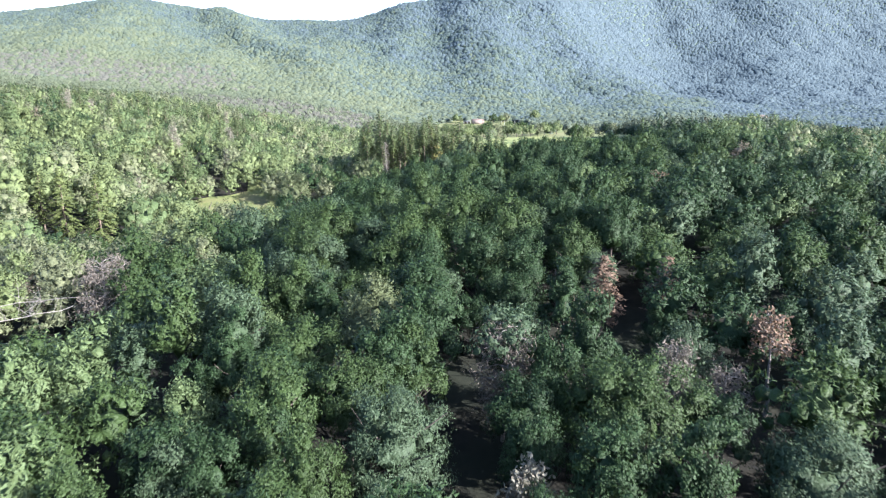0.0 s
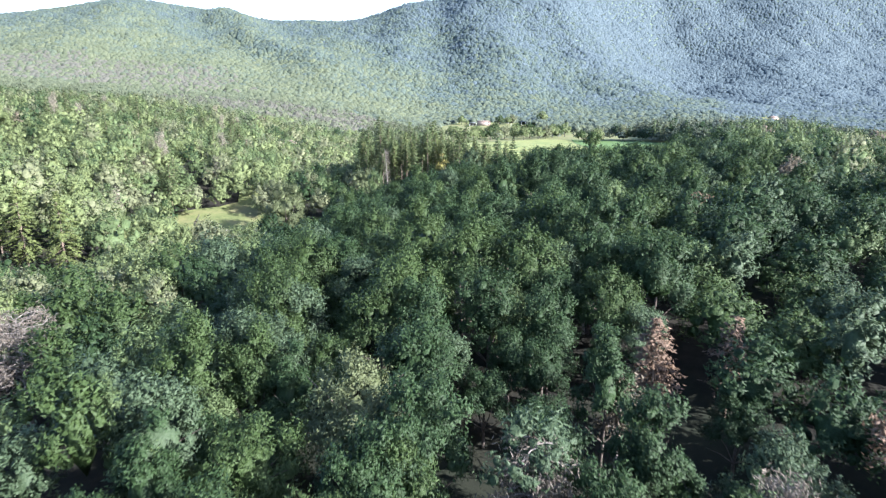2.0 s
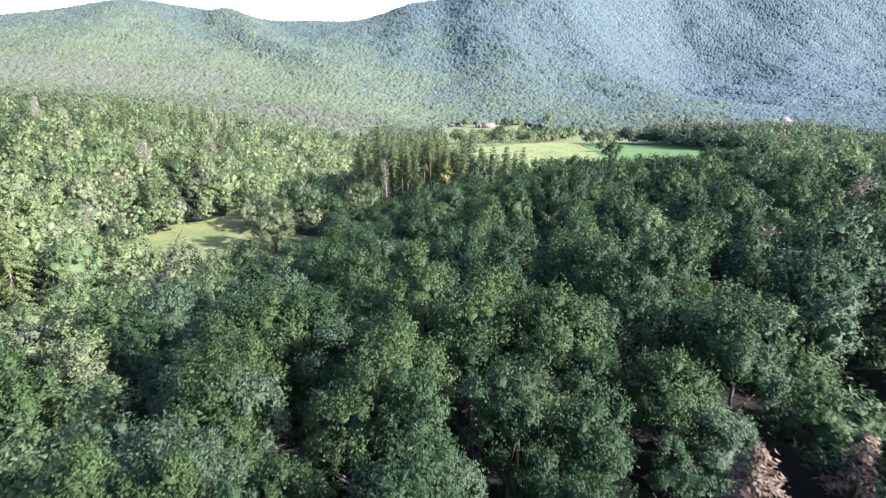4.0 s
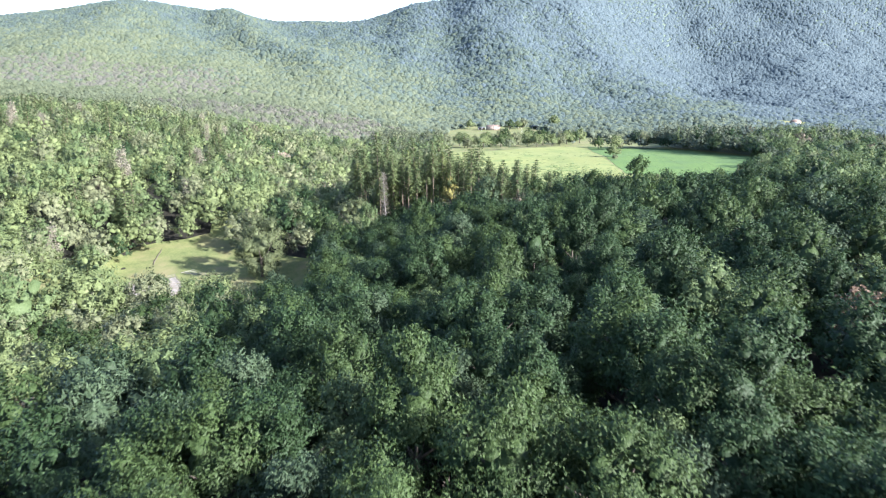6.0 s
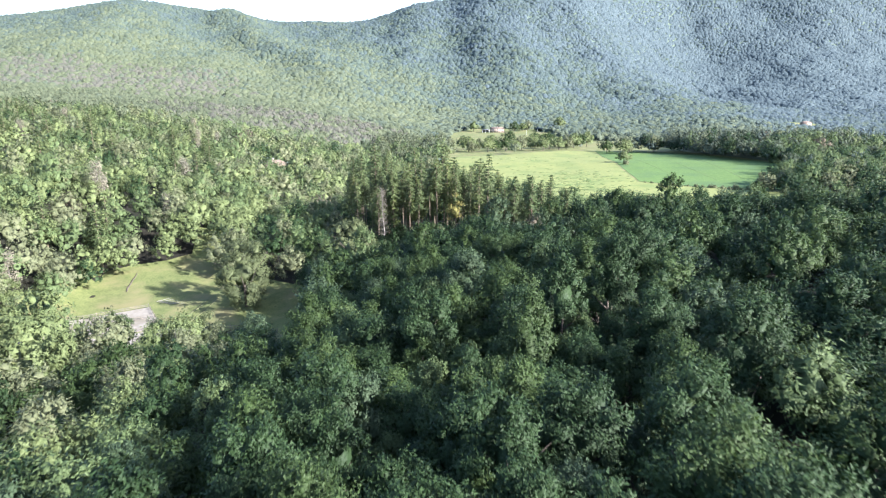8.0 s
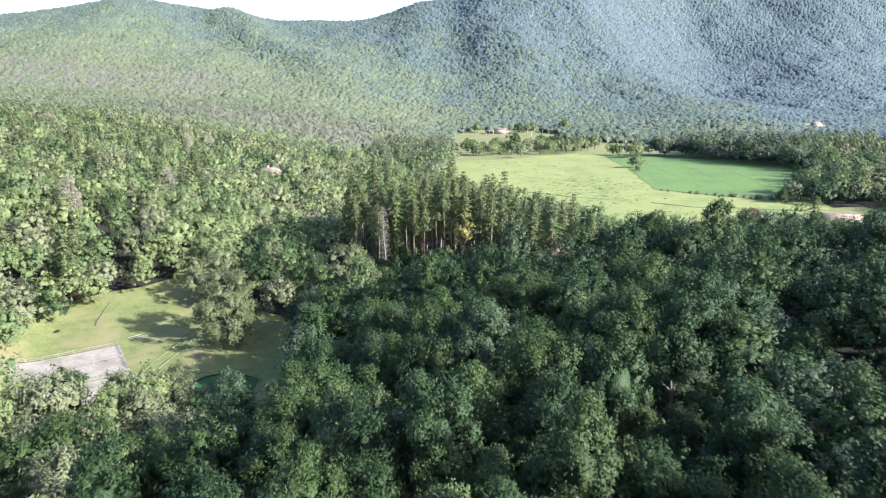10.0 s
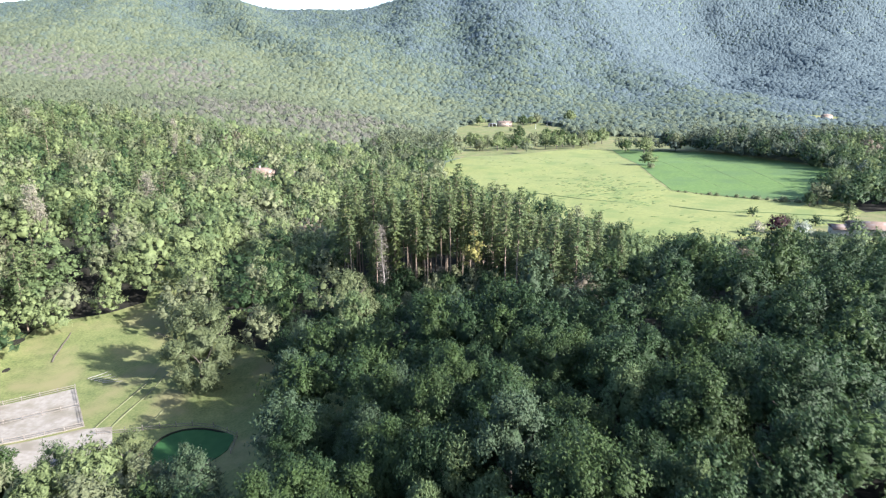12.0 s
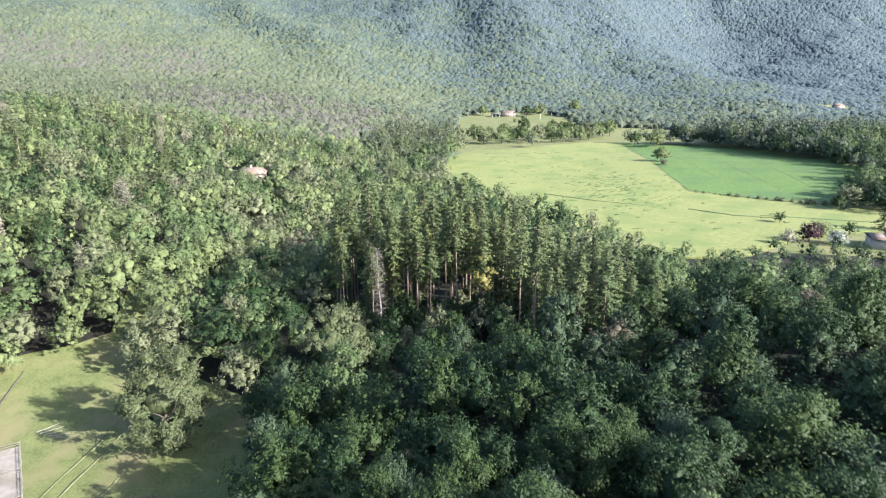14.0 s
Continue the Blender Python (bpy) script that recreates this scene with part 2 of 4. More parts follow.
TRACK_GAP = [(0.5, 40), (7, 42), (7.5, 58), (5, 66), (2, 84), (-0.5, 84), (-1, 66), (0, 50)]
PINE_FRONT = [(-36, 266), (-4, 262), (-2, 278), (-36, 279)]
# opened towards the camera so that the house roof stays in view
HOUSE_PLOT = [(-109, 420), (-88, 420), (-93, 453), (-110, 453)]
HILL_PLOT = [(522, 1158), (579, 1158), (579, 1211), (522, 1211)]
BALK = [(122.9, 728.2), (130.5, 728.2), (123.1, 626), (107.1, 478.4), (133.4, 459.3), (169.4, 447.5), (167.6, 428.8), (128.7, 447.5), (99.3, 468.8), (111.3, 626)]
LANE = [(-42, 216), (-33, 216), (-27, 188), (-31, 186)]
CLEARED = [LANE, BALK, HOUSE_PLOT, HILL_PLOT, PINE_FRONT, WHEAT_EDGE, CROP_EDGE, GLADE_EDGE, YARD_EDGE, PASTURE_EDGE, GARDEN_EDGE, TRACK_GAP]


def is_wooded(x, y):
    free = np.ones(np.shape(x), bool)
    for poly in CLEARED:
        free &= ~inside(poly, x, y)
    return free


def mesh_from(name, verts, faces, materials, index=None, smooth=False, normals=None):
    """A mesh of triangles or quads from two arrays, much quicker than piece by piece. normals: the soft shading of foliage, by point."""
    verts, faces = np.asarray(verts, np.float32), np.asarray(faces, np.int32)
    me = bpy.data.meshes.new(name)
    n, k = faces.shape
    me.vertices.add(len(verts))
    me.vertices.foreach_set("co", verts.ravel())
    me.loops.add(n * k)
    me.loops.foreach_set("vertex_index", faces.ravel())
    me.polygons.add(n)
    me.polygons.foreach_set("loop_start", np.arange(0, n * k, k, dtype=np.int32))
    if index is not None:
        me.polygons.foreach_set("material_index", np.asarray(index, np.int32))
    if smooth:
        me.polygons.foreach_set("use_smooth", np.ones(n, bool))
    for m in materials:
        me.materials.append(m)
    me.update(calc_edges=True)
    me.validate()
    if normals is not None:
        me.normals_split_custom_set_from_vertices(np.asarray(normals, np.float32))
    return me


def steps(*runs):
    """Grid lines: runs of (from, to, spacing)."""
    out = [np.arange(lo, hi, d) for lo, hi, d in runs]
    return np.concatenate(out + [[runs[-1][1]]])


def sheet(name, xs, ys, mats, beyond, height=ground_height):
    gx, gy = np.meshgrid(xs, ys)
    v = np.stack([gx, gy, height(gx, gy)], -1).reshape(-1, 3)
    i = np.arange(len(ys) - 1)[:, None] * len(xs) + np.arange(len(xs) - 1)[None]
    f = np.stack([i, i + 1, i + len(xs) + 1, i + len(xs)], -1).reshape(-1, 4)
    scrub = np.broadcast_to((ys[:-1] > beyond)[:, None], (len(ys) - 1, len(xs) - 1)).ravel()
    return new(name, mesh_from(name, v, f, mats, scrub.astype(int), smooth=True))


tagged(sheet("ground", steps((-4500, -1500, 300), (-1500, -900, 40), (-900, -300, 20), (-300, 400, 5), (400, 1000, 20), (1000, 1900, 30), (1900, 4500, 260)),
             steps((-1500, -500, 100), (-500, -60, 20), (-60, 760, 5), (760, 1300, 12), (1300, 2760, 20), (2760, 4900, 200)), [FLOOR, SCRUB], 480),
       "leaf-strewn forest floor of a wooded valley, darkened for shade under trees", "ground", kind="structure")


def patch(name, edge, mat, up, label, category, spacing=2.0, rows_deep=0.0):
    """A field over the ground, cut to its outline, with a low skirt at its rim."""
    bm = bmesh.new()
    bm.faces.new([bm.verts.new((x, y, 0)) for x, y in edge])
    lo = [min(p[i] for p in edge) for i in (0, 1)]
    hi = [max(p[i] for p in edge) for i in (0, 1)]
    for axis in (0, 1):
        for c in np.arange(lo[axis] + spacing, hi[axis], spacing):
            no = (1, 0, 0) if axis == 0 else (0, 1, 0)
            bmesh.ops.bisect_plane(bm, geom=bm.verts[:] + bm.edges[:] + bm.faces[:], plane_co=[c * n for n in no], plane_no=no)
    rim = [e for e in bm.edges if e.is_boundary]
    made = bmesh.ops.extrude_edge_only(bm, edges=rim)["geom"]
    low = {v for v in made if isinstance(v, bmesh.types.BMVert)}
    xy = np.array([v.co[:2] for v in bm.verts])
    z = ground_height(xy[:, 0], xy[:, 1])
    wave = rolling(xy[:, 0], xy[:, 1], 14, 9) * rows_deep
    for v, h, w in zip(bm.verts, z, wave):
        v.co.z = h + (-0.3 if v in low else up + w)
    for f in bm.faces:
        f.smooth = not any(v in low for v in f.verts)
    for e in bm.edges:
        e.smooth = len({f.smooth for f in e.link_faces}) == 1
    me = bpy.data.meshes.new(name)
    bm.to_mesh(me)
    bm.free()
    me.materials.append(mat)
    return tagged(new(name, me), label, category, kind="structure")


patch("field_margin", [(60.3, 357.1), (25.3, 417.8), (-4.2, 481.1), (-10.8, 521.8), (-8.9, 591.2), (5.2, 653.4), (128.4, 732.7), (166.2, 728.2), (202.4, 714.6), (222.2, 626), (227.5, 544.1), (217.4, 499.9), (173.1, 439.9), (168, 415.1), (144.1, 388.2), (110, 375.1), (80, 352)], MEADOW, 0.2, "pale dry grass round the fields", "grass", 8.0, 0.02)
patch("wheat_field", WHEAT_EDGE, WHEAT, 0.45, "pale yellow-green ripening wheat field in full sun", "field", 5.0, 0.15)
patch("crop_field", [(x + 10 * (x > 155), y + 9 * (y > 600) * (x > 118)) for x, y in CROP_EDGE], CROP, 0.35, "bright green young crop field with tramlines", "field", 5.0, 0.08)
patch("glade", [((x + 72) * 1.36 - 72, (y - 245) * 1.3 + 245) for x, y in GLADE_EDGE], MEADOW, 0.35, "sunlit mown grass glade among the trees", "meadow", 2.0, 0.05)
patch("farm_meadow", YARD_EDGE, MEADOW, 0.2, "dry pale green pasture round the farm", "meadow", 6.0, 0.1)
patch("upper_pasture", PASTURE_EDGE, MEADOW, 0.2, "dry pale grass running up beside the farm trees", "meadow", 6.0, 0.1)
patch("house_yard", HOUSE_PLOT, MEADOW, 0.2, "dry grass round a house in the wood, opened towards the camera", "lawn", 4.0, 0.1)
patch("hillside_yard", HILL_PLOT, MEADOW, 0.4, "pale dry clearing on the far hillside", "meadow", 8.0, 0.1)
patch("field_balk", BALK, MEADOW, 0.25, "strip of pale dry grass between two fields", "grass", 4.0, 0.05)
patch("garden_lawn", GARDEN_EDGE, MEADOW, 0.2, "grass of a garden beside the field", "lawn", 4.0, 0.05)

# ---- trees ----


def ico(level):
    bm = bmesh.new()
    bmesh.ops.create_icosphere(bm, subdivisions=level, radius=1.0)
    v, f = np.array([w.co[:] for w in bm.verts]), np.array([[w.index for w in g.verts] for g in bm.faces])
    bm.free()
    return v, f


ICO_1, ICO_2 = ico(1), ico(2)
OCTA = (np.array([[1, 0, 0], [0, 1, 0], [-1, 0, 0], [0, -1, 0], [0, 0, 1], [0, 0, -1]], float),
        np.array([[0, 1, 4], [1, 2, 4], [2, 3, 4], [3, 0, 4], [1, 0, 5], [2, 1, 5], [3, 2, 5], [0, 3, 5]]))


class Soup:
    """Triangles gathered for one mesh; n: normals of foliage, where it should shade as one soft mass."""

    def __init__(self):
        self.v, self.f, self.m, self.normals, self.n = [], [], [], [], 0

    def add(self, v, f, m=0, n=None):
        self.v.append(v)
        self.f.append(f + self.n)
        self.m.append(np.full(len(f), m))
        self.normals.append(np.zeros((len(v), 3)) if n is None else n)
        self.n += len(v)

    def arrays(self):
        return np.concatenate(self.v), np.concatenate(self.f), np.concatenate(self.m), np.concatenate(self.normals)

    def mesh(self, name, materials, smooth=False):
        v, f, m, n = self.arrays()
        return mesh_from(name, v, f, materials, m, smooth, n if smooth and np.any(n) else None)


def unit(v):
    return v / np.maximum(np.linalg.norm(v, axis=-1, keepdims=True), 1e-9)


def leaves(r, centre, facing, size, slim):
    """Folded leaf sprays, one for each centre, more or less facing the given way."""
    n = len(centre)
    normal = unit(facing + r.normal(0, 0.45, (n, 3)))
    along = unit(np.cross(normal, r.normal(0, 1, (n, 3))))
    side = np.cross(normal, along)
    s = (size * r.uniform(0.6, 1.3, n))[:, None]
    v = np.stack([centre - along * s * 0.5, centre + along * s * 0.5 - normal * s * 0.1,
                  centre + side * s * slim * 0.5 - normal * s * 0.14, centre - side * s * slim * 0.5 - normal * s * 0.14], 1)
    i = np.arange(n)[:, None] * 4
    f = np.concatenate([i + [[0, 1, 2]], i + [[0, 3, 1]]])
    return v.reshape(-1, 3), f


def tube(points, radii, sides=7):
    """A tapered limb through the points."""
    points = np.asarray(points, float)
    vs = []
    for k, (p, rad) in enumerate(zip(points, radii)):
        d = unit(points[min(k + 1, len(points) - 1)] - points[max(k - 1, 0)])
        u = unit(np.cross(d, [0.31, 0.77, 0.2] if abs(d[2]) > 0.8 else [0, 0, 1]))
        w = np.cross(d, u)
        t = np.arange(sides) * 2 * np.pi / sides
        vs.append(p + rad * (np.cos(t)[:, None] * u + np.sin(t)[:, None] * w))
    fs = []
    for k in range(len(points) - 1):
        for s in range(sides):
            q = [k * sides + s, k * sides + (s + 1) % sides, (k + 1) * sides + (s + 1) % sides, (k + 1) * sides + s]
            fs += [[q[0], q[1], q[2]], [q[0], q[2], q[3]]]
    return np.concatenate(vs), np.array(fs)


def crown_points(r, n, wide, low, high, skirt=-0.55):
    """Centres and sizes of the leaf puffs that make up a broad crown, uneven all round."""
    k = np.arange(n) + 0.5
    up = 1 - (1 - skirt) * k / n
    t = k * 2.399963 + r.uniform(0, 6.28)
    out = np.sqrt(np.maximum(1 - up * up, 0))
    d = np.stack([out * np.cos(t), out * np.sin(t), up], 1) + r.normal(0, 0.13, (n, 3))
    lobes = 1 + 0.16 * np.sin(2 * t + r.uniform(0, 6.28)) + 0.12 * np.sin(3 * t + r.uniform(0, 6.28))
    mid, half = (low + high) / 2, (high - low) / 2
    reach = r.uniform(0.6, 0.84, n)
    taper = 1 - 0.3 * np.clip(d[:, 2], 0, 1)
    reach = reach + np.where((d[:, 2] > 0.45) & (r.uniform(0, 1, n) < 0.35), 0.16, 0)
    c = np.stack([d[:, 0] * wide * lobes * reach * taper, d[:, 1] * wide * lobes * reach * taper, mid + d[:, 2] * half * reach], 1)
    return c, wide * (0.9 + 0.5 * r.uniform(0, 1, n)) * 1.4 / np.sqrt(n), mid


def soft(r, out, away, loose=0.3, up=0.12):
    """The way a spray is lit: mostly as its puff and its crown face, a little by its own tilt."""
    return unit(out * 0.7 + away * 0.7 + np.array([0, 0, up]) + r.normal(0, loose, out.shape))


def broad_crown(soup, r, wide, low, high, puffs, sprays, size, m=0, core=ICO_1, heart=ICO_2, full=0.42, skirt=-0.55, up=0.15, slim=0.45, hang=0.0, bulk=0.52, tuft=9, reach=1.0, loose=0.28, crown=0.5):
    """A crown of boughs round a dense heart; each bough ends in leafy tufts that point out and up."""
    c, rad, mid = crown_points(r, puffs, wide, low, high, skirt)
    v, f = heart
    soup.add(np.array([0, 0, mid]) + v * np.array([wide, wide, (high - low) / 2]) * full * r.uniform(0.7, 1.1, (len(v), 1)), f, m, soft(r, v, v, 0.15, up))
    v, f = core
    root = np.array([0, 0, mid - 0.25 * (high - low)])
    for p, q in zip(c, rad):
        away = unit(p - root)
        lump = v * r.uniform(0.6, 1.12, (len(v), 1))
        soup.add(p + lump * q * bulk, f, m, soft(r, v, np.tile(away, (len(v), 1)), 0.12, up))
    n = max(1, sprays // tuft)
    which = r.choice(puffs, n, p=rad ** 2 / (rad ** 2).sum())
    away = unit(c[which] - root)
    d = unit(unit(r.normal(0, 1, (n, 3))) + 0.8 * away + np.array([0, 0, 0.2]))
    base = c[which] + d * (rad[which] * 0.68)[:, None]
    lift = np.array([0, 0, 0.55 - 1.3 * hang])
    axis = unit(d * 0.55 + away * 0.45 + lift + r.normal(0, 0.22, (n, 3)))
    length = np.minimum(rad[which] * 0.8, reach) * r.uniform(0.5, 1.3, n)
    k = np.repeat(np.arange(n), tuft)
    u = r.uniform(-0.3, 1.15, n * tuft)
    side = r.normal(0, 1, (n * tuft, 3))
    side = unit(side - axis[k] * (side * axis[k]).sum(1, keepdims=True))
    wide_at = length[k] * (0.75 * np.clip(1 - u, 0, 1) ** 0.7 + 0.1) * r.uniform(0.35, 1, n * tuft)
    at = base[k] + axis[k] * (u * length[k])[:, None] + side * wide_at[:, None]
    lit = unit(d[k] * (1 - crown) + away[k] * crown + side * 1.6 * loose + np.array([0, 0, up]) + r.normal(0, loose, at.shape))
    tip = axis[k] * 0.8 + side * 0.55 + r.normal(0, 0.3, at.shape)
    face = unit(lit + r.normal(0, 0.45, at.shape))
    across = unit(np.cross(face, tip))
    tip = np.cross(across, face)
    q = (size * r.uniform(0.6, 1.3, n * tuft))[:, None]
    v = np.stack([at - tip * q * 0.4 - across * q * slim * 0.5, at + tip * q * 0.65, at - tip * q * 0.4 + across * q * slim * 0.5], 1).reshape(-1, 3)
    f = np.arange(len(v)).reshape(-1, 3)
    outward = (np.cross(v[1::3] - v[0::3], v[2::3] - v[0::3]) * lit).sum(1) > 0
    f = np.where(outward[:, None], f, f[:, ::-1])
    soup.add(v, f, m, np.repeat(lit, 3, 0))


def part(name, me, parent, label=""):
    ob = new(name, me)
    ob.parent = parent
    return tagged(ob, label)


def trunk_mesh(r, height, thick, limbs, spread, mat, name="trunk", lean=0.3):
    s = Soup()
    zs = np.linspace(-0.6, height, 6)
    bend = np.cumsum(r.normal(0, lean * 0.35, (6, 2)), 0)
    pts = np.column_stack([bend - bend[1], zs])
    s.add(*tube(pts, thick * np.array([1.35, 1.05, 0.9, 0.75, 0.55, 0.3])))
    for k in range(limbs):
        j = r.randint(2, 5)
        t = k * 2.4 + r.uniform(-0.4, 0.4)
        out = np.array([np.cos(t), np.sin(t), 0])
        p = pts[j]
        q = p + out * spread * 0.45 + [0, 0, spread * 0.35]
        e = p + out * spread * r.uniform(0.7, 0.95) + [0, 0, spread * r.uniform(0.5, 0.9)]
        s.add(*tube([p, q, e], thick * np.array([0.5, 0.35, 0.12]), 5))
    return s.mesh(name, [mat])


def broad_tree(seed, wide, low, high, leaf_mat, name="oak_tree", puffs=26, sprays=7600, size=0.28, skirt=-0.55, hang=0.0, slim=0.5):
    r = np.random.RandomState(seed)
    tree = new(name)
    part("trunk", trunk_mesh(r, high * 0.72, 0.09 + wide * 0.035, 6, wide, BARK), tree)
    s = Soup()
    broad_crown(s, r, wide, low, high, puffs, sprays, size, full=0.42, skirt=skirt, hang=hang, slim=slim, up=0.3, tuft=6 if sprays < 3000 else 10)
    part("crown", s.mesh("crown", [leaf_mat], True), tree)
    return tree


def scatter(r, x0, x1, y0, y1, gap):
    """A jittered triangular lattice of places."""
    ys = np.arange(y0, y1, gap * 0.866)
    xs = np.arange(x0, x1, gap)
    gx, gy = np.meshgrid(xs, ys)
    gx = gx + (np.arange(len(ys)) % 2)[:, None] * gap / 2
    gx, gy = gx + r.uniform(-0.4, 0.4, gx.shape) * gap, gy + r.uniform(-0.4, 0.4, gx.shape) * gap
    return gx.ravel(), gy.ravel()


# kinds of near tree: leaves, half width, foot and top of the crown, how common, words
KINDS = [
    (LEAF_OAK, 3.3, 3.2, 12.0, 5, "mid-green oak with a dense lumpy crown in the wood"),
    (LEAF_DEEP, 3.5, 3.4, 12.4, 8, "dark green oak with a broad clumped crown in the wood"),
    (LEAF_DEEP, 2.7, 3.4, 13.4, 3, "narrow dark green oak rising over its neighbours"),
    (LEAF_HOLM, 3.2, 2.8, 11.2, 3, "grey-green holm oak with a rounded crown"),
    (LEAF_OAK, 4.2, 3.6, 12.8, 3, "wide-spreading green oak with an uneven crown"),
    (LEAF_MID, 2.7, 2.2, 10.2, 3, "small fresh green oak between taller trees"),
]
CORRIDOR = (-25, 25, 30, 214)
PINE_STAND = [(-38, 286), (-33, 279), (0, 278), (5, 254), (22, 250), (29, 264), (20, 300), (4, 322), (-34, 320)]
SINGLE = [(-8, 73, 5.5), (6.3, 62.5, 3.5), (20.4, 80, 6.0), (19, 75, 3.5), (21, 70, 2.5), (16.5, 54, 6), (-4, 51, 5), (30, 47, 5), (-46, 82, 5), (-54, 82, 5), (-43, 76, 5), (-50, 78, 5), (-82, 162, 3.5), (-91, 162, 3.5), (-76, 151, 2), (40.7, 129.4, 3.2), (-47.6, 90, 5), (-88, 172, 5), (-97, 172, 5), (-104, 174, 4), (35.5, 67, 3), (22.4, 59, 2.6), (26.5, 57, 3), (6.6, 47, 2.4), (29, 85, 3), (-55.5, 247, 6), (-29, 258, 4.5), (-53, 213, 2.5), (-39.5, 202, 3.6), (-60.5, 207.5, 3.4), (2, 93, 2.5)]


def clear_of_singles(x, y):
    ok = np.ones(np.shape(x), bool)
    for px, py, rad in SINGLE:
        dy = y - py
        ok &= np.hypot(x - px, np.where(dy < 0, dy * 0.75, dy)) > rad + 0.6
    return ok


rng = np.random.RandomState(11)
models, light_models, dark_models, DARK = [], [], [], set()
for k, (mat, wide, low, high, share, words) in enumerate(KINDS):
    tree = broad_tree(100 + k, wide, low, high, mat)
    tagged(tree, words, "tree", "oaks of the near wood")
    models += [tree] * share
    if mat is LEAF_DEEP:
        DARK.add(tree.name)
        dark_models += [tree] * share
    else:
        light_models += [tree] * (3 if mat is LEAF_OAK else 2)
gx, gy = scatter(rng, CORRIDOR[0], CORRIDOR[1], CORRIDOR[2], CORRIDOR[3], 5.8)
keep = is_wooded(gx, gy) & clear_of_singles(gx, gy)
used = set()
for x, y in zip(gx[keep], gy[keep]):
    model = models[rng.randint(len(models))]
    # darker leaves to the right and paler to the left stand for shade and sun
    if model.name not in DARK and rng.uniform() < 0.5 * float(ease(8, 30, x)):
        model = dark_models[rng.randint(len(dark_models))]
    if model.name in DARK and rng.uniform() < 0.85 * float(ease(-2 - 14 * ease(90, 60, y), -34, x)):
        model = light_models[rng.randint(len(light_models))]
    k = rng.uniform(0.7, 1.2)
    if 3 < x < 23 and y < 88:  # low trees round the gap, under the dying ones, leaves darkened for its shade
        model, k = dark_models[rng.randint(len(dark_models))], k * 0.84
    m = Matrix.Translation(spot(x, y, -0.1)) @ Matrix.Rotation(rng.uniform(0, 6.28), 4, "Z")
    if model.name not in used:
        used.add(model.name)
        ob = model
        ob.matrix_basis = m
    else:
        ob = copy_thing(model, m)
    ob.scale = (k, k * rng.uniform(0.92, 1.08), k * rng.uniform(0.86, 1.2))


def stature(x, y):
    """Lower trees along the near side of the wheat and the garden, taller ones before the glade."""
    bank = ease(-48, -62, x) * ease(-135, -120, x) * ease(165, 190, y) * ease(216, 210, y)
    return 1 - 0.45 * ease(26, 58, x) * ease(270, 300, y) * ease(372, 362, y) + 0.18 * bank + 0.3 * ease(150, 185, x) * ease(400, 440, y) * ease(760, 700, y) - 0.24 * ease(46, 62, x) * ease(222, 240, y) * ease(300, 290, y) - 0.25 * ease(-44, -36, x) * ease(10, 2, x) * ease(236, 250, y) * ease(282, 276, y)


def mingled(x, y):
    """Where the coarse forest of the slopes begins, a ragged line."""
    return y + 130 * rolling(x, y, 170, 33) + 170 * rolling(x, y, 9, 34) > 1010


def wood(name, label, seed, region, gap, build, shapes, materials, weights, sizes, keep_out=None):
    """A wood too far or too dense to count: trees of a few shapes turned, sized and joined into one mesh."""
    r = np.random.RandomState(seed)
    x, y = scatter(r, *region, gap)
    ok = is_wooded(x, y) & keep_out(x, y)
    x, y = x[ok], y[ok]
    z = ground_height(x, y)
    kinds = []
    for k in range(shapes):
        s = Soup()
        build(s, np.random.RandomState(seed * 31 + k))
        v, f, _, n = s.arrays()
        kinds.append((v, f, n))
    pick = r.randint(shapes, size=len(x))
    soup = Soup()
    for k, (v, f, nrm) in enumerate(kinds):
        i = np.flatnonzero(pick == k)
        if not len(i):
            continue
        t = r.uniform(0, 6.28, len(i))
        sc = r.uniform(*sizes, len(i))
        sc = sc * stature(x[i], y[i])
        c, s = np.cos(t) * sc, np.sin(t) * sc
        up = sc * r.uniform(0.85, 1.15, len(i))
        px = v[None, :, 0] * c[:, None] - v[None, :, 1] * s[:, None] + x[i, None]
        py = v[None, :, 0] * s[:, None] + v[None, :, 1] * c[:, None] + y[i, None]
        pz = v[None, :, 2] * up[:, None] + z[i, None]
        vv = np.stack([px, py, pz], -1).reshape(-1, 3)
        ff = (f[None] + (np.arange(len(i)) * len(v))[:, None, None]).reshape(-1, 3)
        soup.v.append(vv)
        soup.f.append(ff + soup.n)
        ct, st = np.cos(t)[:, None], np.sin(t)[:, None]
        turned = np.stack([nrm[:, 0] * ct - nrm[:, 1] * st, nrm[:, 0] * st + nrm[:, 1] * ct, np.broadcast_to(nrm[:, 2], (len(i), len(nrm)))], -1)
        fall = np.stack([ground_height(x[i] - 6, y[i]) - ground_height(x[i] + 6, y[i]), ground_height(x[i], y[i] - 6) - ground_height(x[i], y[i] + 6), np.zeros(len(i))], -1) / 12
        soup.normals.append(unit(turned + 0.3 * fall[:, None]).reshape(-1, 3))
        w = weights(x[i], y[i], r)
        soup.m.append(np.repeat(w, len(f)))
        soup.n += len(vv)
    return tagged(new(name, soup.mesh(name, materials, True)), label, "woodland", kind="stuff")


def in_view(x, y, spare=1.0):
    return np.abs(x) < 0.72 * y + 22 * spare


def beside(x, y):
    c = CORRIDOR
    return ~((x > c[0] - 1) & (x < c[1] + 1) & (y > c[2] - 1) & (y < c[3] + 1)) & ~inside(PINE_STAND, x, y) & clear_of_singles(x, y) & in_view(x, y)


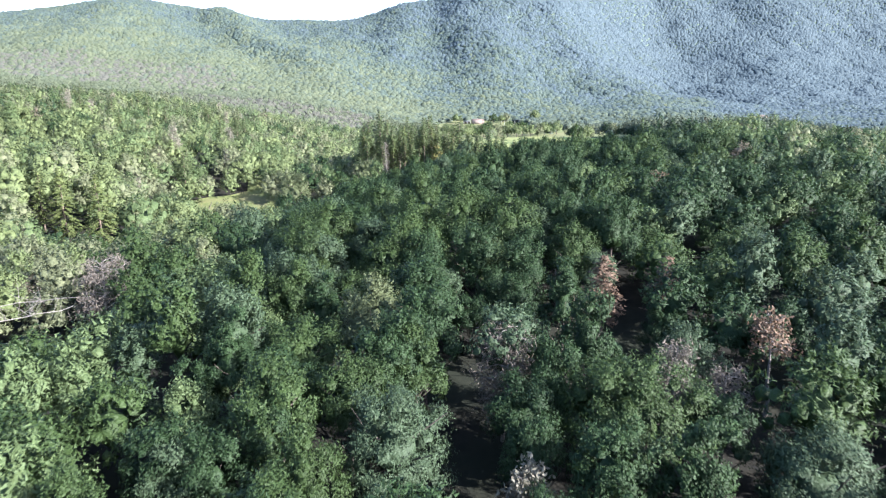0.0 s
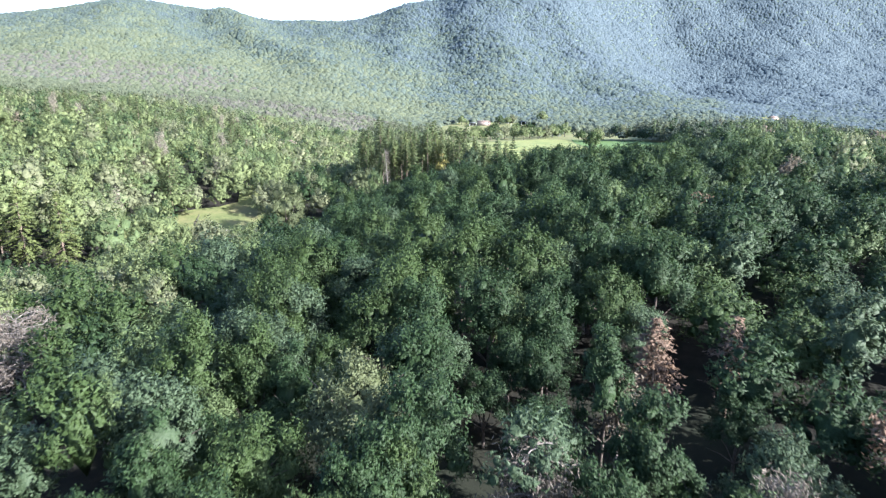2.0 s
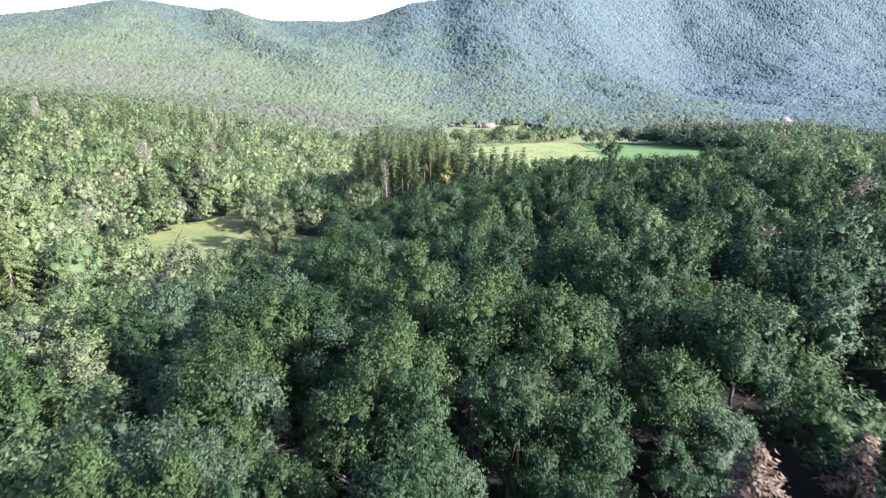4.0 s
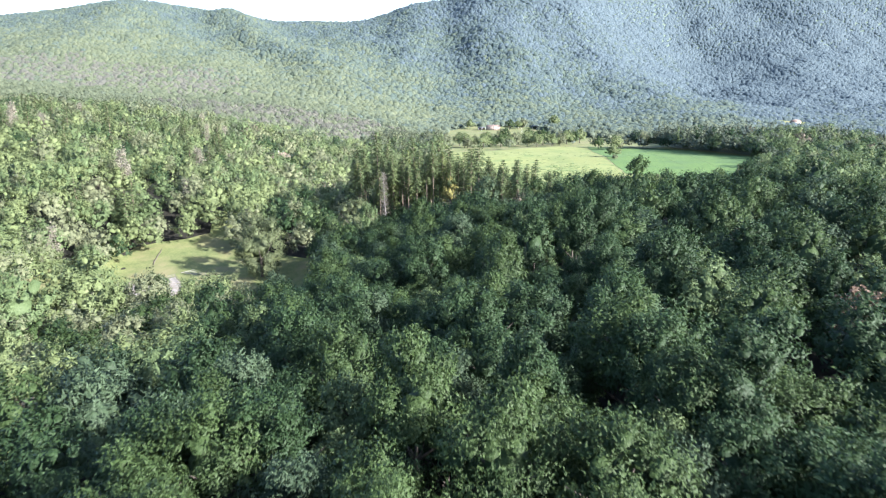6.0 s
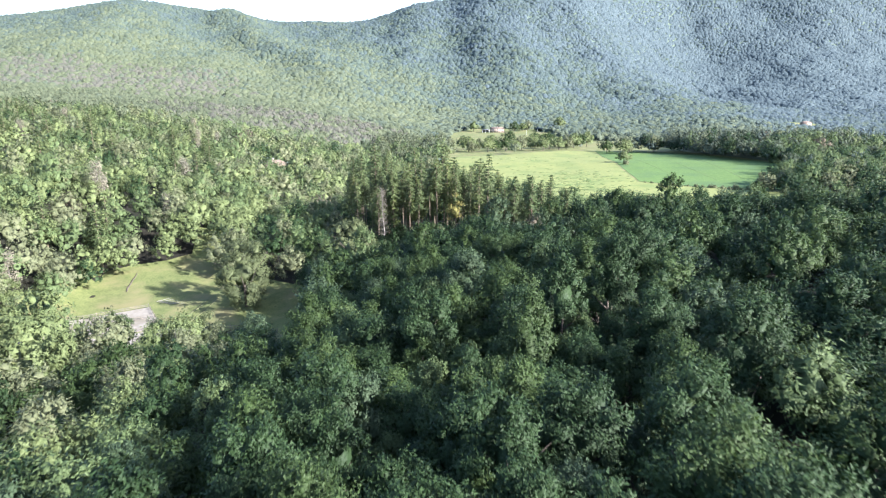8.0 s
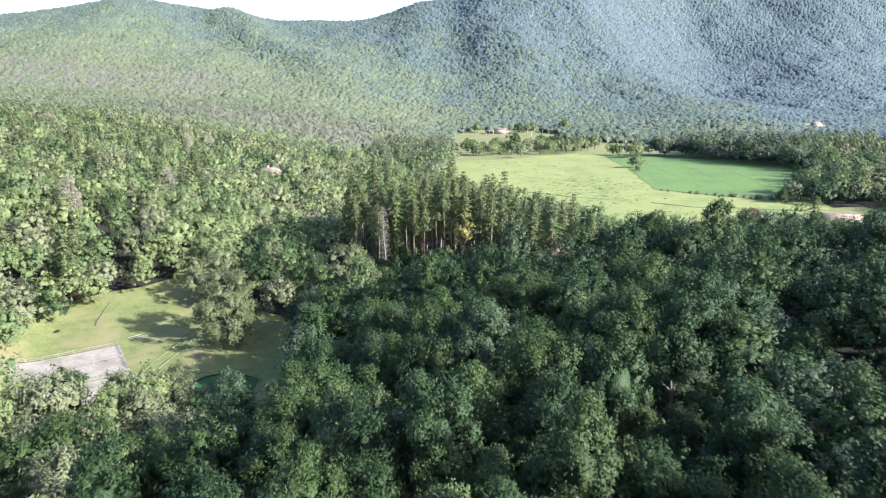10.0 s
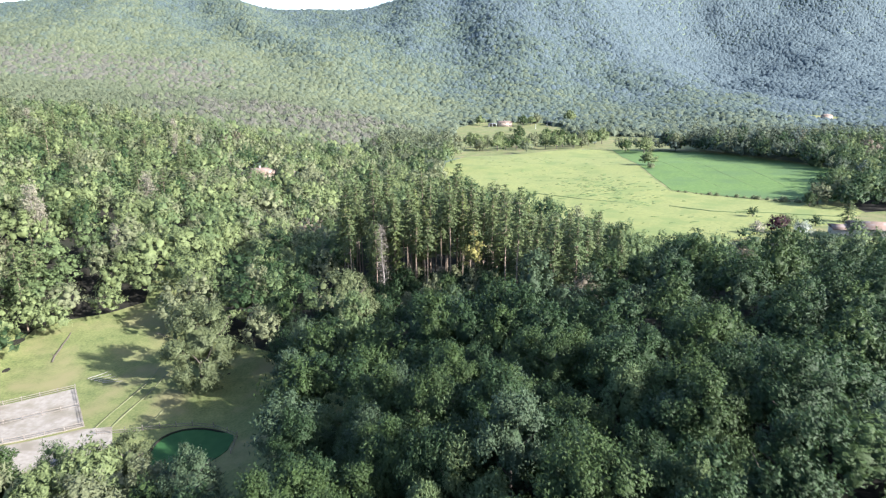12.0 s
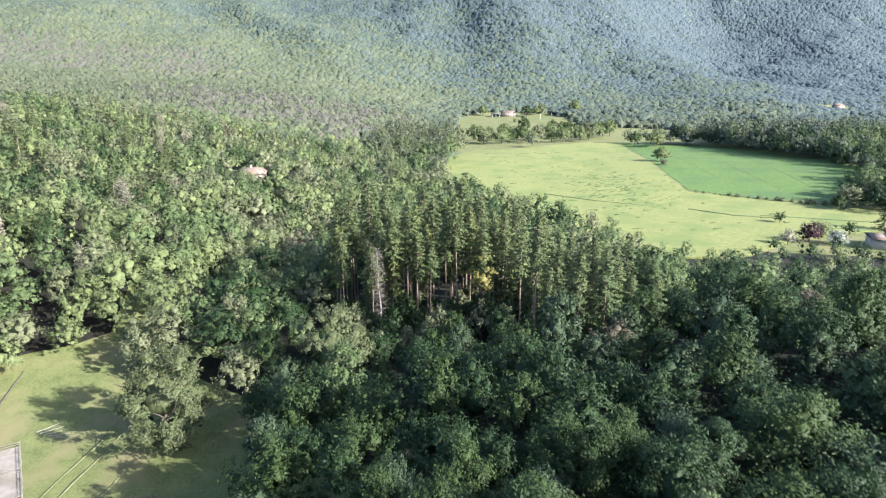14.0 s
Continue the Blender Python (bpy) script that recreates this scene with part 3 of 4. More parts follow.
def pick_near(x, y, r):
    """Which leaves a tree has: sun and shade put into leaf tone, dark on the spur, paler on the sunny side; pines and
    dry crowns in drifts.
    """
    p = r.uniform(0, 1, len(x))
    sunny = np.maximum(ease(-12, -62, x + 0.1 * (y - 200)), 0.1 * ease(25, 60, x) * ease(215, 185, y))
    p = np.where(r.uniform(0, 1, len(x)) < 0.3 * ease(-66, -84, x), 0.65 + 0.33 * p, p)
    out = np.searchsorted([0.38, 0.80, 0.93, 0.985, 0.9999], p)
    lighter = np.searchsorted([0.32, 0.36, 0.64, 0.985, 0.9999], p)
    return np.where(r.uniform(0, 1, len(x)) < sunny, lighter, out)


def behind_spur(x, y):
    """The basin to the right of the long spur that comes down behind the crop."""
    return ease(-14, 14, x - table(((540, 250), (650, 290), (850, 356), (1100, 426), (1350, 530), (1550, 560), (1840, 600), (2100, 640)), y) + 8 * rolling(x, y, 60, 21))


def haze_step(x, y, r):
    """Canopy tones put haze into colour: warmer in the valley, greyer high up and behind the spur."""
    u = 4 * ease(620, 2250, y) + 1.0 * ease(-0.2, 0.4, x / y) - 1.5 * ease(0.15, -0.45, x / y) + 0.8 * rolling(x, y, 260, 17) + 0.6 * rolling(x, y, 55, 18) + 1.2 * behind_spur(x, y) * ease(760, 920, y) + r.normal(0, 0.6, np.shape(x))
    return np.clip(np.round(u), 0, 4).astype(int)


def pick_valley(x, y, r):
    """Beyond the stand of pines: near kinds give way to the warm and haze-tinted canopy of the slopes."""
    p = r.uniform(0, 1, len(x))
    far = r.uniform(0, 1, len(x)) < ease(420, 780, y)
    a = x / y + 0.04 * rolling(x, y, 70, 8)
    pines = r.uniform(0, 1, len(x)) < 0.55 * ease(-0.08, -0.13, a) * ease(-0.42, -0.34, a) * ease(600, 690, y + 30 * rolling(x, y, 60, 4)) * ease(1010, 930, y)
    sunny = r.uniform(0, 1, len(x)) < ease(40, -60, x)
    # to the right more dark leaves stand for the wood's shaded side
    near = np.where(sunny, np.searchsorted([0.32, 0.40, 0.68, 0.978, 0.9999], p), np.searchsorted([0.34, 0.76, 0.90, 0.985, 0.9999], p))
    return np.where(pines, 11, np.where(far, 6 + haze_step(x, y, r), near))


def shape(r, wide, high):
    """Half width and top of one tree: mostly round, some tall and narrow."""
    if r.uniform() < 0.28:
        return r.uniform(*wide) * 0.7, r.uniform(*high) * 1.14
    return r.uniform(*wide), r.uniform(*high)


def grow_near(s, r):
    w, h = shape(r, (3.0, 4.2), (10.0, 12.8))
    broad_crown(s, r, w, 3.2, h, 22, 1900, 0.45, heart=ICO_1, full=0.5, up=0.3, tuft=8)


def grow_mid(s, r):
    w, h = shape(r, (4.0, 5.7), (9.5, 13))
    broad_crown(s, r, w, 1.8, h, 20, 1150, 0.56, heart=ICO_1, full=0.4, up=0.2, skirt=-0.6, tuft=6, reach=0.9, bulk=0.46, loose=0.12, crown=0.72)


def grow_back(s, r):
    w, h = shape(r, (4.0, 5.8), (9, 12))
    broad_crown(s, r, w, 1.2, h, 14, 340, 0.8, core=OCTA, heart=OCTA, full=0.42, up=0.2, tuft=4, reach=1.0, bulk=0.52, loose=0.12, crown=0.75)


def grow_plain(s, r):
    w, h = shape(r, (3.6, 5.0), (9, 12))
    broad_crown(s, r, w, 1.2, h, 10, 60, 1.0, core=OCTA, heart=OCTA, full=0.6, up=0.25, tuft=3, reach=1.5, bulk=0.8)


def grow_deep(s, r):
    w, h = r.uniform(3.5, 4.8), r.uniform(4.4, 6.8)
    broad_crown(s, r, w, -1.2, h, 6, 21, 1.25, core=OCTA, heart=OCTA, full=0.7, skirt=0.0, up=0.55, bulk=0.9, tuft=3, reach=1.4, loose=0.14, crown=0.7)


def grow_far(s, r):
    """A round crown seen from far off: an uneven skirt, a shoulder and a blunt top."""
    n = 4
    t = np.arange(n) * 2 * np.pi / n + r.uniform(0, 1.2)
    skirt = np.stack([np.cos(t) * 4.2 * r.uniform(0.75, 1.2, n), np.sin(t) * 4.2 * r.uniform(0.75, 1.2, n), r.uniform(-1.4, 0.2, n)], 1)
    t = t + 0.6
    shoulder = np.stack([np.cos(t) * 3.0 * r.uniform(0.7, 1.2, n), np.sin(t) * 3.0 * r.uniform(0.7, 1.2, n), r.uniform(2.6, 4.2, n)], 1)
    v = np.concatenate([skirt, shoulder, [[r.uniform(-0.6, 0.6), r.uniform(-0.6, 0.6), r.uniform(4.2, 5.4)]]])
    f = [[k, (k + 1) % n, n + k] for k in range(n)] + [[n + k, (k + 1) % n, n + (k + 1) % n] for k in range(n)] + [[n + k, n + (k + 1) % n, 2 * n] for k in range(n)]
    s.add(v, np.array(f), 0, unit(unit(v - [0, 0, 1.6]) + [0, 0, 1.5] + r.normal(0, 0.12, v.shape)))


NEAR_LEAVES = [LEAF_MID, LEAF_DEEP, LEAF_GREY, LEAF_FRESH, LEAF_DRY, LEAF_GOLD]
SPUR_LEAVES = [LEAF_OAK, LEAF_DEEP, LEAF_HOLM, LEAF_MID, LEAF_DRY, LEAF_GOLD, LEAF_GREY, LEAF_FRESH]


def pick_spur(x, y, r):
    # left of -40 paler leaves are swapped in, as if the crowns were sunlit
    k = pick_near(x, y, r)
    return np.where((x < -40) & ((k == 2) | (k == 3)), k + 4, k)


close = lambda x, y: (np.abs(x) < 76) & (y < 262)
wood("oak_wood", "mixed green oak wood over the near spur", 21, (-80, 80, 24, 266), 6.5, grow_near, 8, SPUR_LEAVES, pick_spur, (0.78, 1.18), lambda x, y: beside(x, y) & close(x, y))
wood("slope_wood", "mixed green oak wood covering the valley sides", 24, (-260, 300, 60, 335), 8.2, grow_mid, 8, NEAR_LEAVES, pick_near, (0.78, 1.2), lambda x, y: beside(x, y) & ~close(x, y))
VALLEY_LEAVES = NEAR_LEAVES + HAZE_TONES + [HILL_C]
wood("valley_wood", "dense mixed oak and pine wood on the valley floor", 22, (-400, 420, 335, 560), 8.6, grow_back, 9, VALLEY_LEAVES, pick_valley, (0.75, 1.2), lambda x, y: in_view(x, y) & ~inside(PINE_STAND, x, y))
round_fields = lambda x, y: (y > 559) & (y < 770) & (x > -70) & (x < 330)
wood("field_wood", "tall oak wood round the far side of the fields, leaves darkened as in shade", 28, (-72, 332, 559, 772), 7.6, grow_back, 9, VALLEY_LEAVES, pick_valley, (0.9, 1.35), lambda x, y: round_fields(x, y))
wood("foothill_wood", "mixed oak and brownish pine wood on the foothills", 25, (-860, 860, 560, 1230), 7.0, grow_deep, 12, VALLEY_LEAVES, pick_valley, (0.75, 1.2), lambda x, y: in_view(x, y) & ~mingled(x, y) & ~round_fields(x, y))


wood("rear_wood", "mixed green oak wood behind and beside the way", 26, (-150, 170, -70, 190), 7.4, grow_plain, 8, NEAR_LEAVES, pick_near, (0.78, 1.2), lambda x, y: (~in_view(x, y) | (y < 29)) & (np.abs(x) < 0.72 * np.maximum(y, 0) + 90))


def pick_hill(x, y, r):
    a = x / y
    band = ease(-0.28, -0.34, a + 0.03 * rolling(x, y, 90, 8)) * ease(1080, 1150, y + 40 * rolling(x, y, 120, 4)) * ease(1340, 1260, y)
    return np.where(r.uniform(0, 1, len(x)) < band * 0.5, 5, haze_step(x, y, r))


wood("hill_wood", "thick oak forest over the mountain slopes", 23, (-1450, 1450, 790, 2060), 5.9, grow_far, 14, HAZE_TONES + [HILL_C], pick_hill, (0.5, 1.6), lambda x, y: in_view(x, y, 2.0) & mingled(x, y))
wood("mountain_wood", "thick forest high on the mountain, tinted grey-blue for haze", 27, (60, 1950, 2060, 2720), 8.4, grow_far, 14, HAZE_TONES + [HILL_C], pick_hill, (1.0, 1.7), lambda x, y: in_view(x, y, 2.0) & (y < 2020 + 720 * ease(0.04, 0.34, x / y)))

# ---- single trees ----


def branch_fan(s, r, base, way, length, thick, droop=0.15, fork=3, m=0):
    """A bough with forks; returns points along it for leaves."""
    way = unit(np.asarray(way, float))
    k = np.linspace(0, 1, 4)[:, None]
    pts = base + way * length * k + np.array([0, 0, -droop]) * length * k ** 2 + r.normal(0, 0.04 * length, (4, 3)) * k
    s.add(*tube(pts, thick * np.array([1, 0.7, 0.45, 0.15]), 4), m)
    out = [pts[2:]]
    for _ in range(fork):
        i = r.randint(1, 3)
        d = unit(way + r.normal(0, 0.55, 3))
        e = pts[i] + d * length * r.uniform(0.3, 0.55) + [0, 0, -droop * length * 0.4]
        s.add(*tube([pts[i], (pts[i] + e) / 2 + r.normal(0, 0.03 * length, 3), e], thick * np.array([0.45, 0.3, 0.1]), 3), m)
        out.append(np.array([(pts[i] + e) / 2, e]))
    return np.concatenate(out)


def pine(seed, height, bare, wide, needles, name="pine_tree", bark=None, full=1.0, thick=0.17, step=0.64):
    """A forest pine: a long trunk with dead stubs, and whorls of drooping boughs above."""
    r = np.random.RandomState(seed)
    tree = new(name)
    t, c = Soup(), Soup()
    zs = np.linspace(-0.6, height, 8)
    sway = np.cumsum(r.normal(0, 0.11, (8, 2)), 0)
    pts = np.column_stack([sway - sway[1], zs])
    t.add(*tube(pts, thick * np.linspace(1.15, 0.12, 8), 7))
    at = lambda z: np.array([np.interp(z, zs, pts[:, 0]), np.interp(z, zs, pts[:, 1]), z])
    for _ in range(10):
        z = r.uniform(0.3, 1.0) * bare * height
        a = r.uniform(0, 6.28)
        t.add(*tube([at(z), at(z) + np.array([np.cos(a), np.sin(a), r.uniform(-0.5, 0.2)]) * r.uniform(0.4, 1.2)], [0.022, 0.006], 3))
    z = bare * height
    while z < height - 0.2:
        u = (z - bare * height) / (height * (1 - bare))
        reach = wide * (0.5 + 0.5 * min(1, u * 4)) * (1 - u) ** 0.65 * r.uniform(0.75, 1.15) + 0.2
        turn = r.uniform(0, 6.28)
        for k in range(5):
            if r.uniform() > full:
                continue
            a = turn + k * 1.2566 + r.uniform(-0.4, 0.4)
            ln = reach * r.uniform(0.55, 1.2)
            lift = 0.3 * u - 0.05 + r.uniform(-0.15, 0.15)
            d = np.array([np.cos(a), np.sin(a), lift])
            if k % 2 == 0:
                t.add(*tube([at(z), at(z) + (d + [0, 0, -0.15]) * ln * 0.85], [0.035, 0.012], 3))
            n = max(6, int(ln * 14))
            kk = r.uniform(0.2, 1.05, n) ** 0.8
            fan = r.normal(0, 0.17, (n, 3)) * np.array([1, 1, 0.35]) * (0.6 + kk[:, None])
            q = at(z) + d * ln * kk[:, None] + np.array([0, 0, -0.25]) * ln * (kk ** 2)[:, None] + fan
            up = np.tile([0.0, 0, 0.9], (n, 1)) + d * 0.25
            c.add(*leaves(r, q, up, 0.58, 0.4), 0, np.repeat(unit(unit(d) * 0.7 + [0, 0, 0.55] + r.normal(0, 0.3, (n, 3))), 4, 0))
        z += step * r.uniform(0.75, 1.25)
    c.add(*leaves(r, at(height) + r.normal(0, 0.1, (8, 3)) - [0, 0, 0.2], np.tile([0, 0, 1.0], (8, 1)), 0.5, 0.4))
    part("trunk", t.mesh("trunk", [bark or BARK_PINE]), tree)
    part("crown", c.mesh("crown", [needles], True), tree)
    return tree


def dead_tree(seed, height, wide, boughs, sprays, twig=TWIG_DRY, name="dead_tree", droop=0.1, thick=0.2, foot=0.3):
    """A leafless tree: a trunk, a fan of forked boughs, and a haze of fine dry twigs."""
    r = np.random.RandomState(seed)
    tree = new(name)
    t, c = Soup(), Soup()
    zs = np.linspace(-0.6, height * 0.92, 6)
    sway = np.cumsum(r.normal(0, 0.15, (6, 2)), 0)
    pts = np.column_stack([sway - sway[1], zs])
    t.add(*tube(pts, thick * np.array([1.25, 1, 0.85, 0.65, 0.45, 0.12])))
    tips = []
    for k in range(boughs):
        u = foot + (1 - foot) * (k + r.uniform()) / boughs
        z = u * height * 0.92
        p = np.array([np.interp(z, zs, pts[:, 0]), np.interp(z, zs, pts[:, 1]), z])
        a = k * 2.4 + r.uniform(-0.5, 0.5)
        ln = wide * (1.15 - 0.65 * u) * r.uniform(0.75, 1.2)
        tips.append(branch_fan(t, r, p, (np.cos(a), np.sin(a), r.uniform(0.25, 0.9)), ln, thick * 0.33, droop=droop, fork=5))
    part("trunk", t.mesh("trunk", [BARK_DEAD]), tree)
    if sprays:
        tips = np.concatenate(tips)
        n = sprays
        q = tips[r.randint(0, len(tips), n)] + r.normal(0, 0.38, (n, 3)) + np.array([0, 0, -droop]) * r.uniform(0, 1.2, (n, 1))
        c.add(*leaves(r, q, r.normal(0, 1, (n, 3)), 0.55, 0.2 if twig is TWIG_DRY else 0.45))
        part("crown", c.mesh("crown", [twig]), tree)
    return tree


def stand(tree, x, y, label, category="tree", group="", turn=0.0, size=1.0, up=-0.05):
    tree.matrix_basis = Matrix.Translation(spot(x, y, up)) @ Matrix.Rotation(turn, 4, "Z")
    tree.scale = (size, size, size)
    return tagged(tree, label, category, group)


def again(tree, x, y, turn=0.0, size=1.0, tall=1.0, up=-0.05):
    ob = copy_thing(tree, Matrix.Translation(spot(x, y, up)) @ Matrix.Rotation(turn, 4, "Z"))
    ob.scale = (size, size, size * tall)
    return ob


stand(broad_tree(301, 5.2, 2.6, 13.4, LEAF_WILLOW, puffs=44, sprays=13000, size=0.3, skirt=-0.9, hang=0.2), -8, 73, "big grey-green oak with drooping yellowish foliage beside the dark gap")
stand(broad_tree(315, 6.4, 2.4, 13.0, LEAF_OAK, puffs=50, sprays=19000, size=0.27), 16.5, 54, "big green oak with a broad soft crown below the path")
stand(broad_tree(316, 5.0, 1.6, 12.4, LEAF_HOLM, puffs=44, sprays=15000, size=0.27, skirt=-0.85, hang=0.2, slim=0.42), -4, 51, "grey-green oak with drooping sprays beside the dark gap")
stand(broad_tree(317, 5.4, 1.6, 10.0, LEAF_HOLM, puffs=48, sprays=14000, size=0.27), 30, 47, "low spreading grey-green oak before bare trees")
half_dead = dead_tree(302, 14.3, 4.2, 44, 3200, droop=0.6, foot=0.3)
s = Soup()
broad_crown(s, np.random.RandomState(9), 3.0, 8.6, 14.6, 26, 1300, 0.4)
part("foliage", s.mesh("foliage", [LEAF_HOLM], True), half_dead, "thin grey-green leaves round the top")
stand(half_dead, 6.3, 62.5, "half-dead tree with drooping grey twigs beside the dark gap")
stand(pine(303, 13.2, 0.36, 3.2, NEEDLE_RED, "dead_pine", full=1.0, step=0.5), 20.4, 81.4, "dead pine with a russet crown above green oaks")
stand(pine(304, 11.6, 0.36, 2.6, NEEDLE_RED, "dead_pine", full=0.9), 29.3, 85, "small dead pine with reddish-brown needles")
stand(dead_tree(305, 12.8, 3.2, 20, 900, NEEDLE_RED), 40.7, 129.4, "dying tree with rust-brown leaves on the ridge")
stand(dead_tree(306, 14.8, 5.6, 46, 3400, foot=0.4, droop=0.3), -47.6, 90, "bare dead oak with a pale tangled crown")
stand(dead_tree(307, 12.2, 3.2, 20, 700, NEEDLE_RED, foot=0.66), 35.5, 67, "dying tree with thin reddish-brown foliage")
stand(dead_tree(308, 13.2, 2.6, 24, 1700), 22.4, 59, "bare pale tree among dark oaks")
stand(dead_tree(314, 11.4, 3.0, 24, 1900), 26.5, 57, "bare grey tree with fine twigs among dark oaks")
stand(dead_tree(309, 8.2, 2.2, 20, 1200, LEAF_PALE), 6.6, 47, "small bare straw-coloured tree")
stand(pine(310, 11.6, 0.4, 1.9, LEAF_DRY, "dead_pine", full=0.55), 2, 93.5, "withered pine with sparse brown boughs")
stand(pine(311, 11.0, 0.4, 1.9, LEAF_DRY, "dead_pine", full=0.6), 6, 96, "withered pine with sparse grey boughs")
stand(dead_tree(312, 10.5, 2.4, 16, 700, LEAF_DRY), 18, 104, "oak with withered brown leaves")
stand(dead_tree(313, 10.0, 2.6, 18, 800, LEAF_DRY), 16, 77, "oak with thin withered foliage")
stand(pine(320, 22.0, 0.16, 6.2, NEEDLE_FRESH, thick=0.26, step=0.55), -88, 170, "tall sunlit pine with layered yellow-green boughs")
stand(pine(321, 20.0, 0.14, 5.4, NEEDLE_FRESH, thick=0.24, step=0.55), -97, 170, "tall pine with layered green boughs")
stand(pine(322, 16.0, 0.2, 3.4, NEEDLE_FRESH, thick=0.22), -104, 172, "pine with broad yellow-green boughs")
stand(broad_tree(323, 8.2, 0.2, 19.0, LEAF_WILLOW, puffs=60, sprays=15000, size=0.42, skirt=-0.97, hang=0.25, slim=0.42), -55.5, 247, "tall grey-green tree standing at the edge of the glade")

stand(broad_tree(324, 6.6, 0.5, 15.5, LEAF_WILLOW, puffs=44, sprays=9000, size=0.42, skirt=-0.95, hang=0.1, slim=0.42), -29, 258, "feathery grey-green tree before the stand of pines")
stand(broad_tree(325, 3.0, 0.6, 11.0, LEAF_WILLOW, puffs=30, sprays=7000, size=0.28, skirt=-0.9, slim=0.4), -53, 213, "slender feathery tree with thin grey-green leaves before the pond")
stand(broad_tree(326, 4.3, 1.0, 12.2, LEAF_HOLM, puffs=34, sprays=10000, size=0.28, skirt=-0.8), -39.5, 202, "rounded grey-green tree with soft foliage before the pond")
stand(broad_tree(327, 4.2, 1.0, 11.6, LEAF_MID, puffs=34, sprays=9500, size=0.28, skirt=-0.8), -60.5, 207.5, "leafy green tree in front of the sand paddock")

# ---- pines and bare trees scattered over the left slope ----
r = np.random.RandomState(52)
SLOPE_PINES, SLOPE_BARE = "pines scattered over the sunny slope", "bare trees scattered over the sunny slope"
slope_pine = stand(pine(360, 16.5, 0.3, 3.6, NEEDLE, step=0.8), -118, 268, "green pine standing out of the oak wood", "tree", SLOPE_PINES)
slope_bare = stand(dead_tree(361, 14.0, 2.6, 30, 900, LEAF_PALE), -108, 236, "bare pale tree with a thin straw-coloured crown", "tree", SLOPE_BARE)
for k in range(34):
    y = r.uniform(250, 520)
    x = -r.uniform(0.33, 0.62) * y + 20
    if not is_wooded(x, y) or x > -84:
        continue
    again(slope_pine if k % 3 else slope_bare, x, y, r.uniform(0, 6.28), r.uniform(0.8, 1.15), r.uniform(0.9, 1.2))

# ---- the stand of tall pines ----
r = np.random.RandomState(41)
PINES = "tall pines of the stand"
kinds = [stand(pine(330, 22.5, 0.60, 3.0, NEEDLE), -24, 283, "tall dark green pine with a long bare trunk", "tree", PINES),
         stand(pine(331, 21.5, 0.54, 3.0, NEEDLE), -16, 282, "tall green pine with a bare lower trunk", "tree", PINES),
         stand(pine(332, 23.5, 0.62, 2.7, NEEDLE), -10, 284, "slender tall pine with a high narrow crown", "tree", PINES),
         # its yellow-green needle colour stands for sunlight on the boughs
         stand(pine(333, 20.5, 0.40, 2.2, NEEDLE_FRESH), -20.5, 281.5, "tall pine with sunlit yellow-green boughs", "tree", PINES),
         stand(pine(334, 20.5, 0.12, 4.2, NEEDLE), 13, 256, "full-branched green pine with boughs nearly to the ground", "tree", PINES)]
gx, gy = scatter(r, -40, 32, 246, 322, 5.0)
gx, gy = gx + r.normal(0, 1.1, gx.shape), gy + r.normal(0, 1.1, gy.shape)
keep = inside(PINE_STAND, gx, gy) & (np.hypot(gx + 23, gy - 276) > 3.2) & (np.hypot(gx - 1, gy - 274) > 3.5) & (np.hypot(gx - 17, gy - 254) > 4.5)
for x, y in zip(gx[keep], gy[keep]):
    front = y < 282 and x > 1
    k = 4 if front and r.uniform() < 0.75 else (3 if r.uniform() < 0.18 else r.randint(0, 3))
    again(kinds[k], x, y, r.uniform(0, 6.28), r.uniform(0.8, 1.1) * (1 - 0.2 * float(ease(2, 14, x))) + 0.12 * (y > 287) * (x < 4), r.uniform(0.8, 1.18))
stand(dead_tree(340, 21.5, 1.7, 44, 700, foot=0.25, thick=0.2, name="dead_pine", droop=0.3), -23, 277.5, "dead pine with a bleached bare trunk before the stand")
stand(broad_tree(341, 2.1, 6.0, 15.5, LEAF_GOLD, "young_tree", 18, 900, 0.42), -2.2, 276.5, "young tree with golden yellow leaves among the pines")
stand(pine(345, 20.5, 0.1, 4.4, LEAF_MID), 17.5, 256, "full green pine with layered boughs at the corner of the stand")
stand(pine(342, 21.5, 0.3, 1.7, NEEDLE_FRESH), 4, 276, "bright yellow-green pine catching the sun")
# light undergrowth along the front of the stand
shrub = stand(broad_tree(343, 1.9, 0.2, 4.6, LEAF_GREY, "shrub", 16, 800, 0.42, -0.7), -34, 275, "loose grey-green shrub under the pines", "shrub", "undergrowth before the pines")
shrub_dark = stand(broad_tree(344, 2.4, 0.2, 5.0, LEAF_DEEP, "shrub", 18, 950, 0.42, -0.7), -38, 262, "dark green shrub in front of the pines", "shrub", "undergrowth before the pines")
gx, gy = scatter(r, -38, 0, 262, 300, 3.4)
keep = (inside(PINE_FRONT, gx, gy) | inside(PINE_STAND, gx, gy)) & ((gy < 284) | (r.uniform(0, 1, len(gx)) < 0.4))
for x, y in zip(gx[keep], gy[keep]):
    again(shrub if r.uniform() < 0.45 else shrub_dark, x, y, r.uniform(0, 6.28), r.uniform(0.7, 1.25), r.uniform(0.8, 1.35))

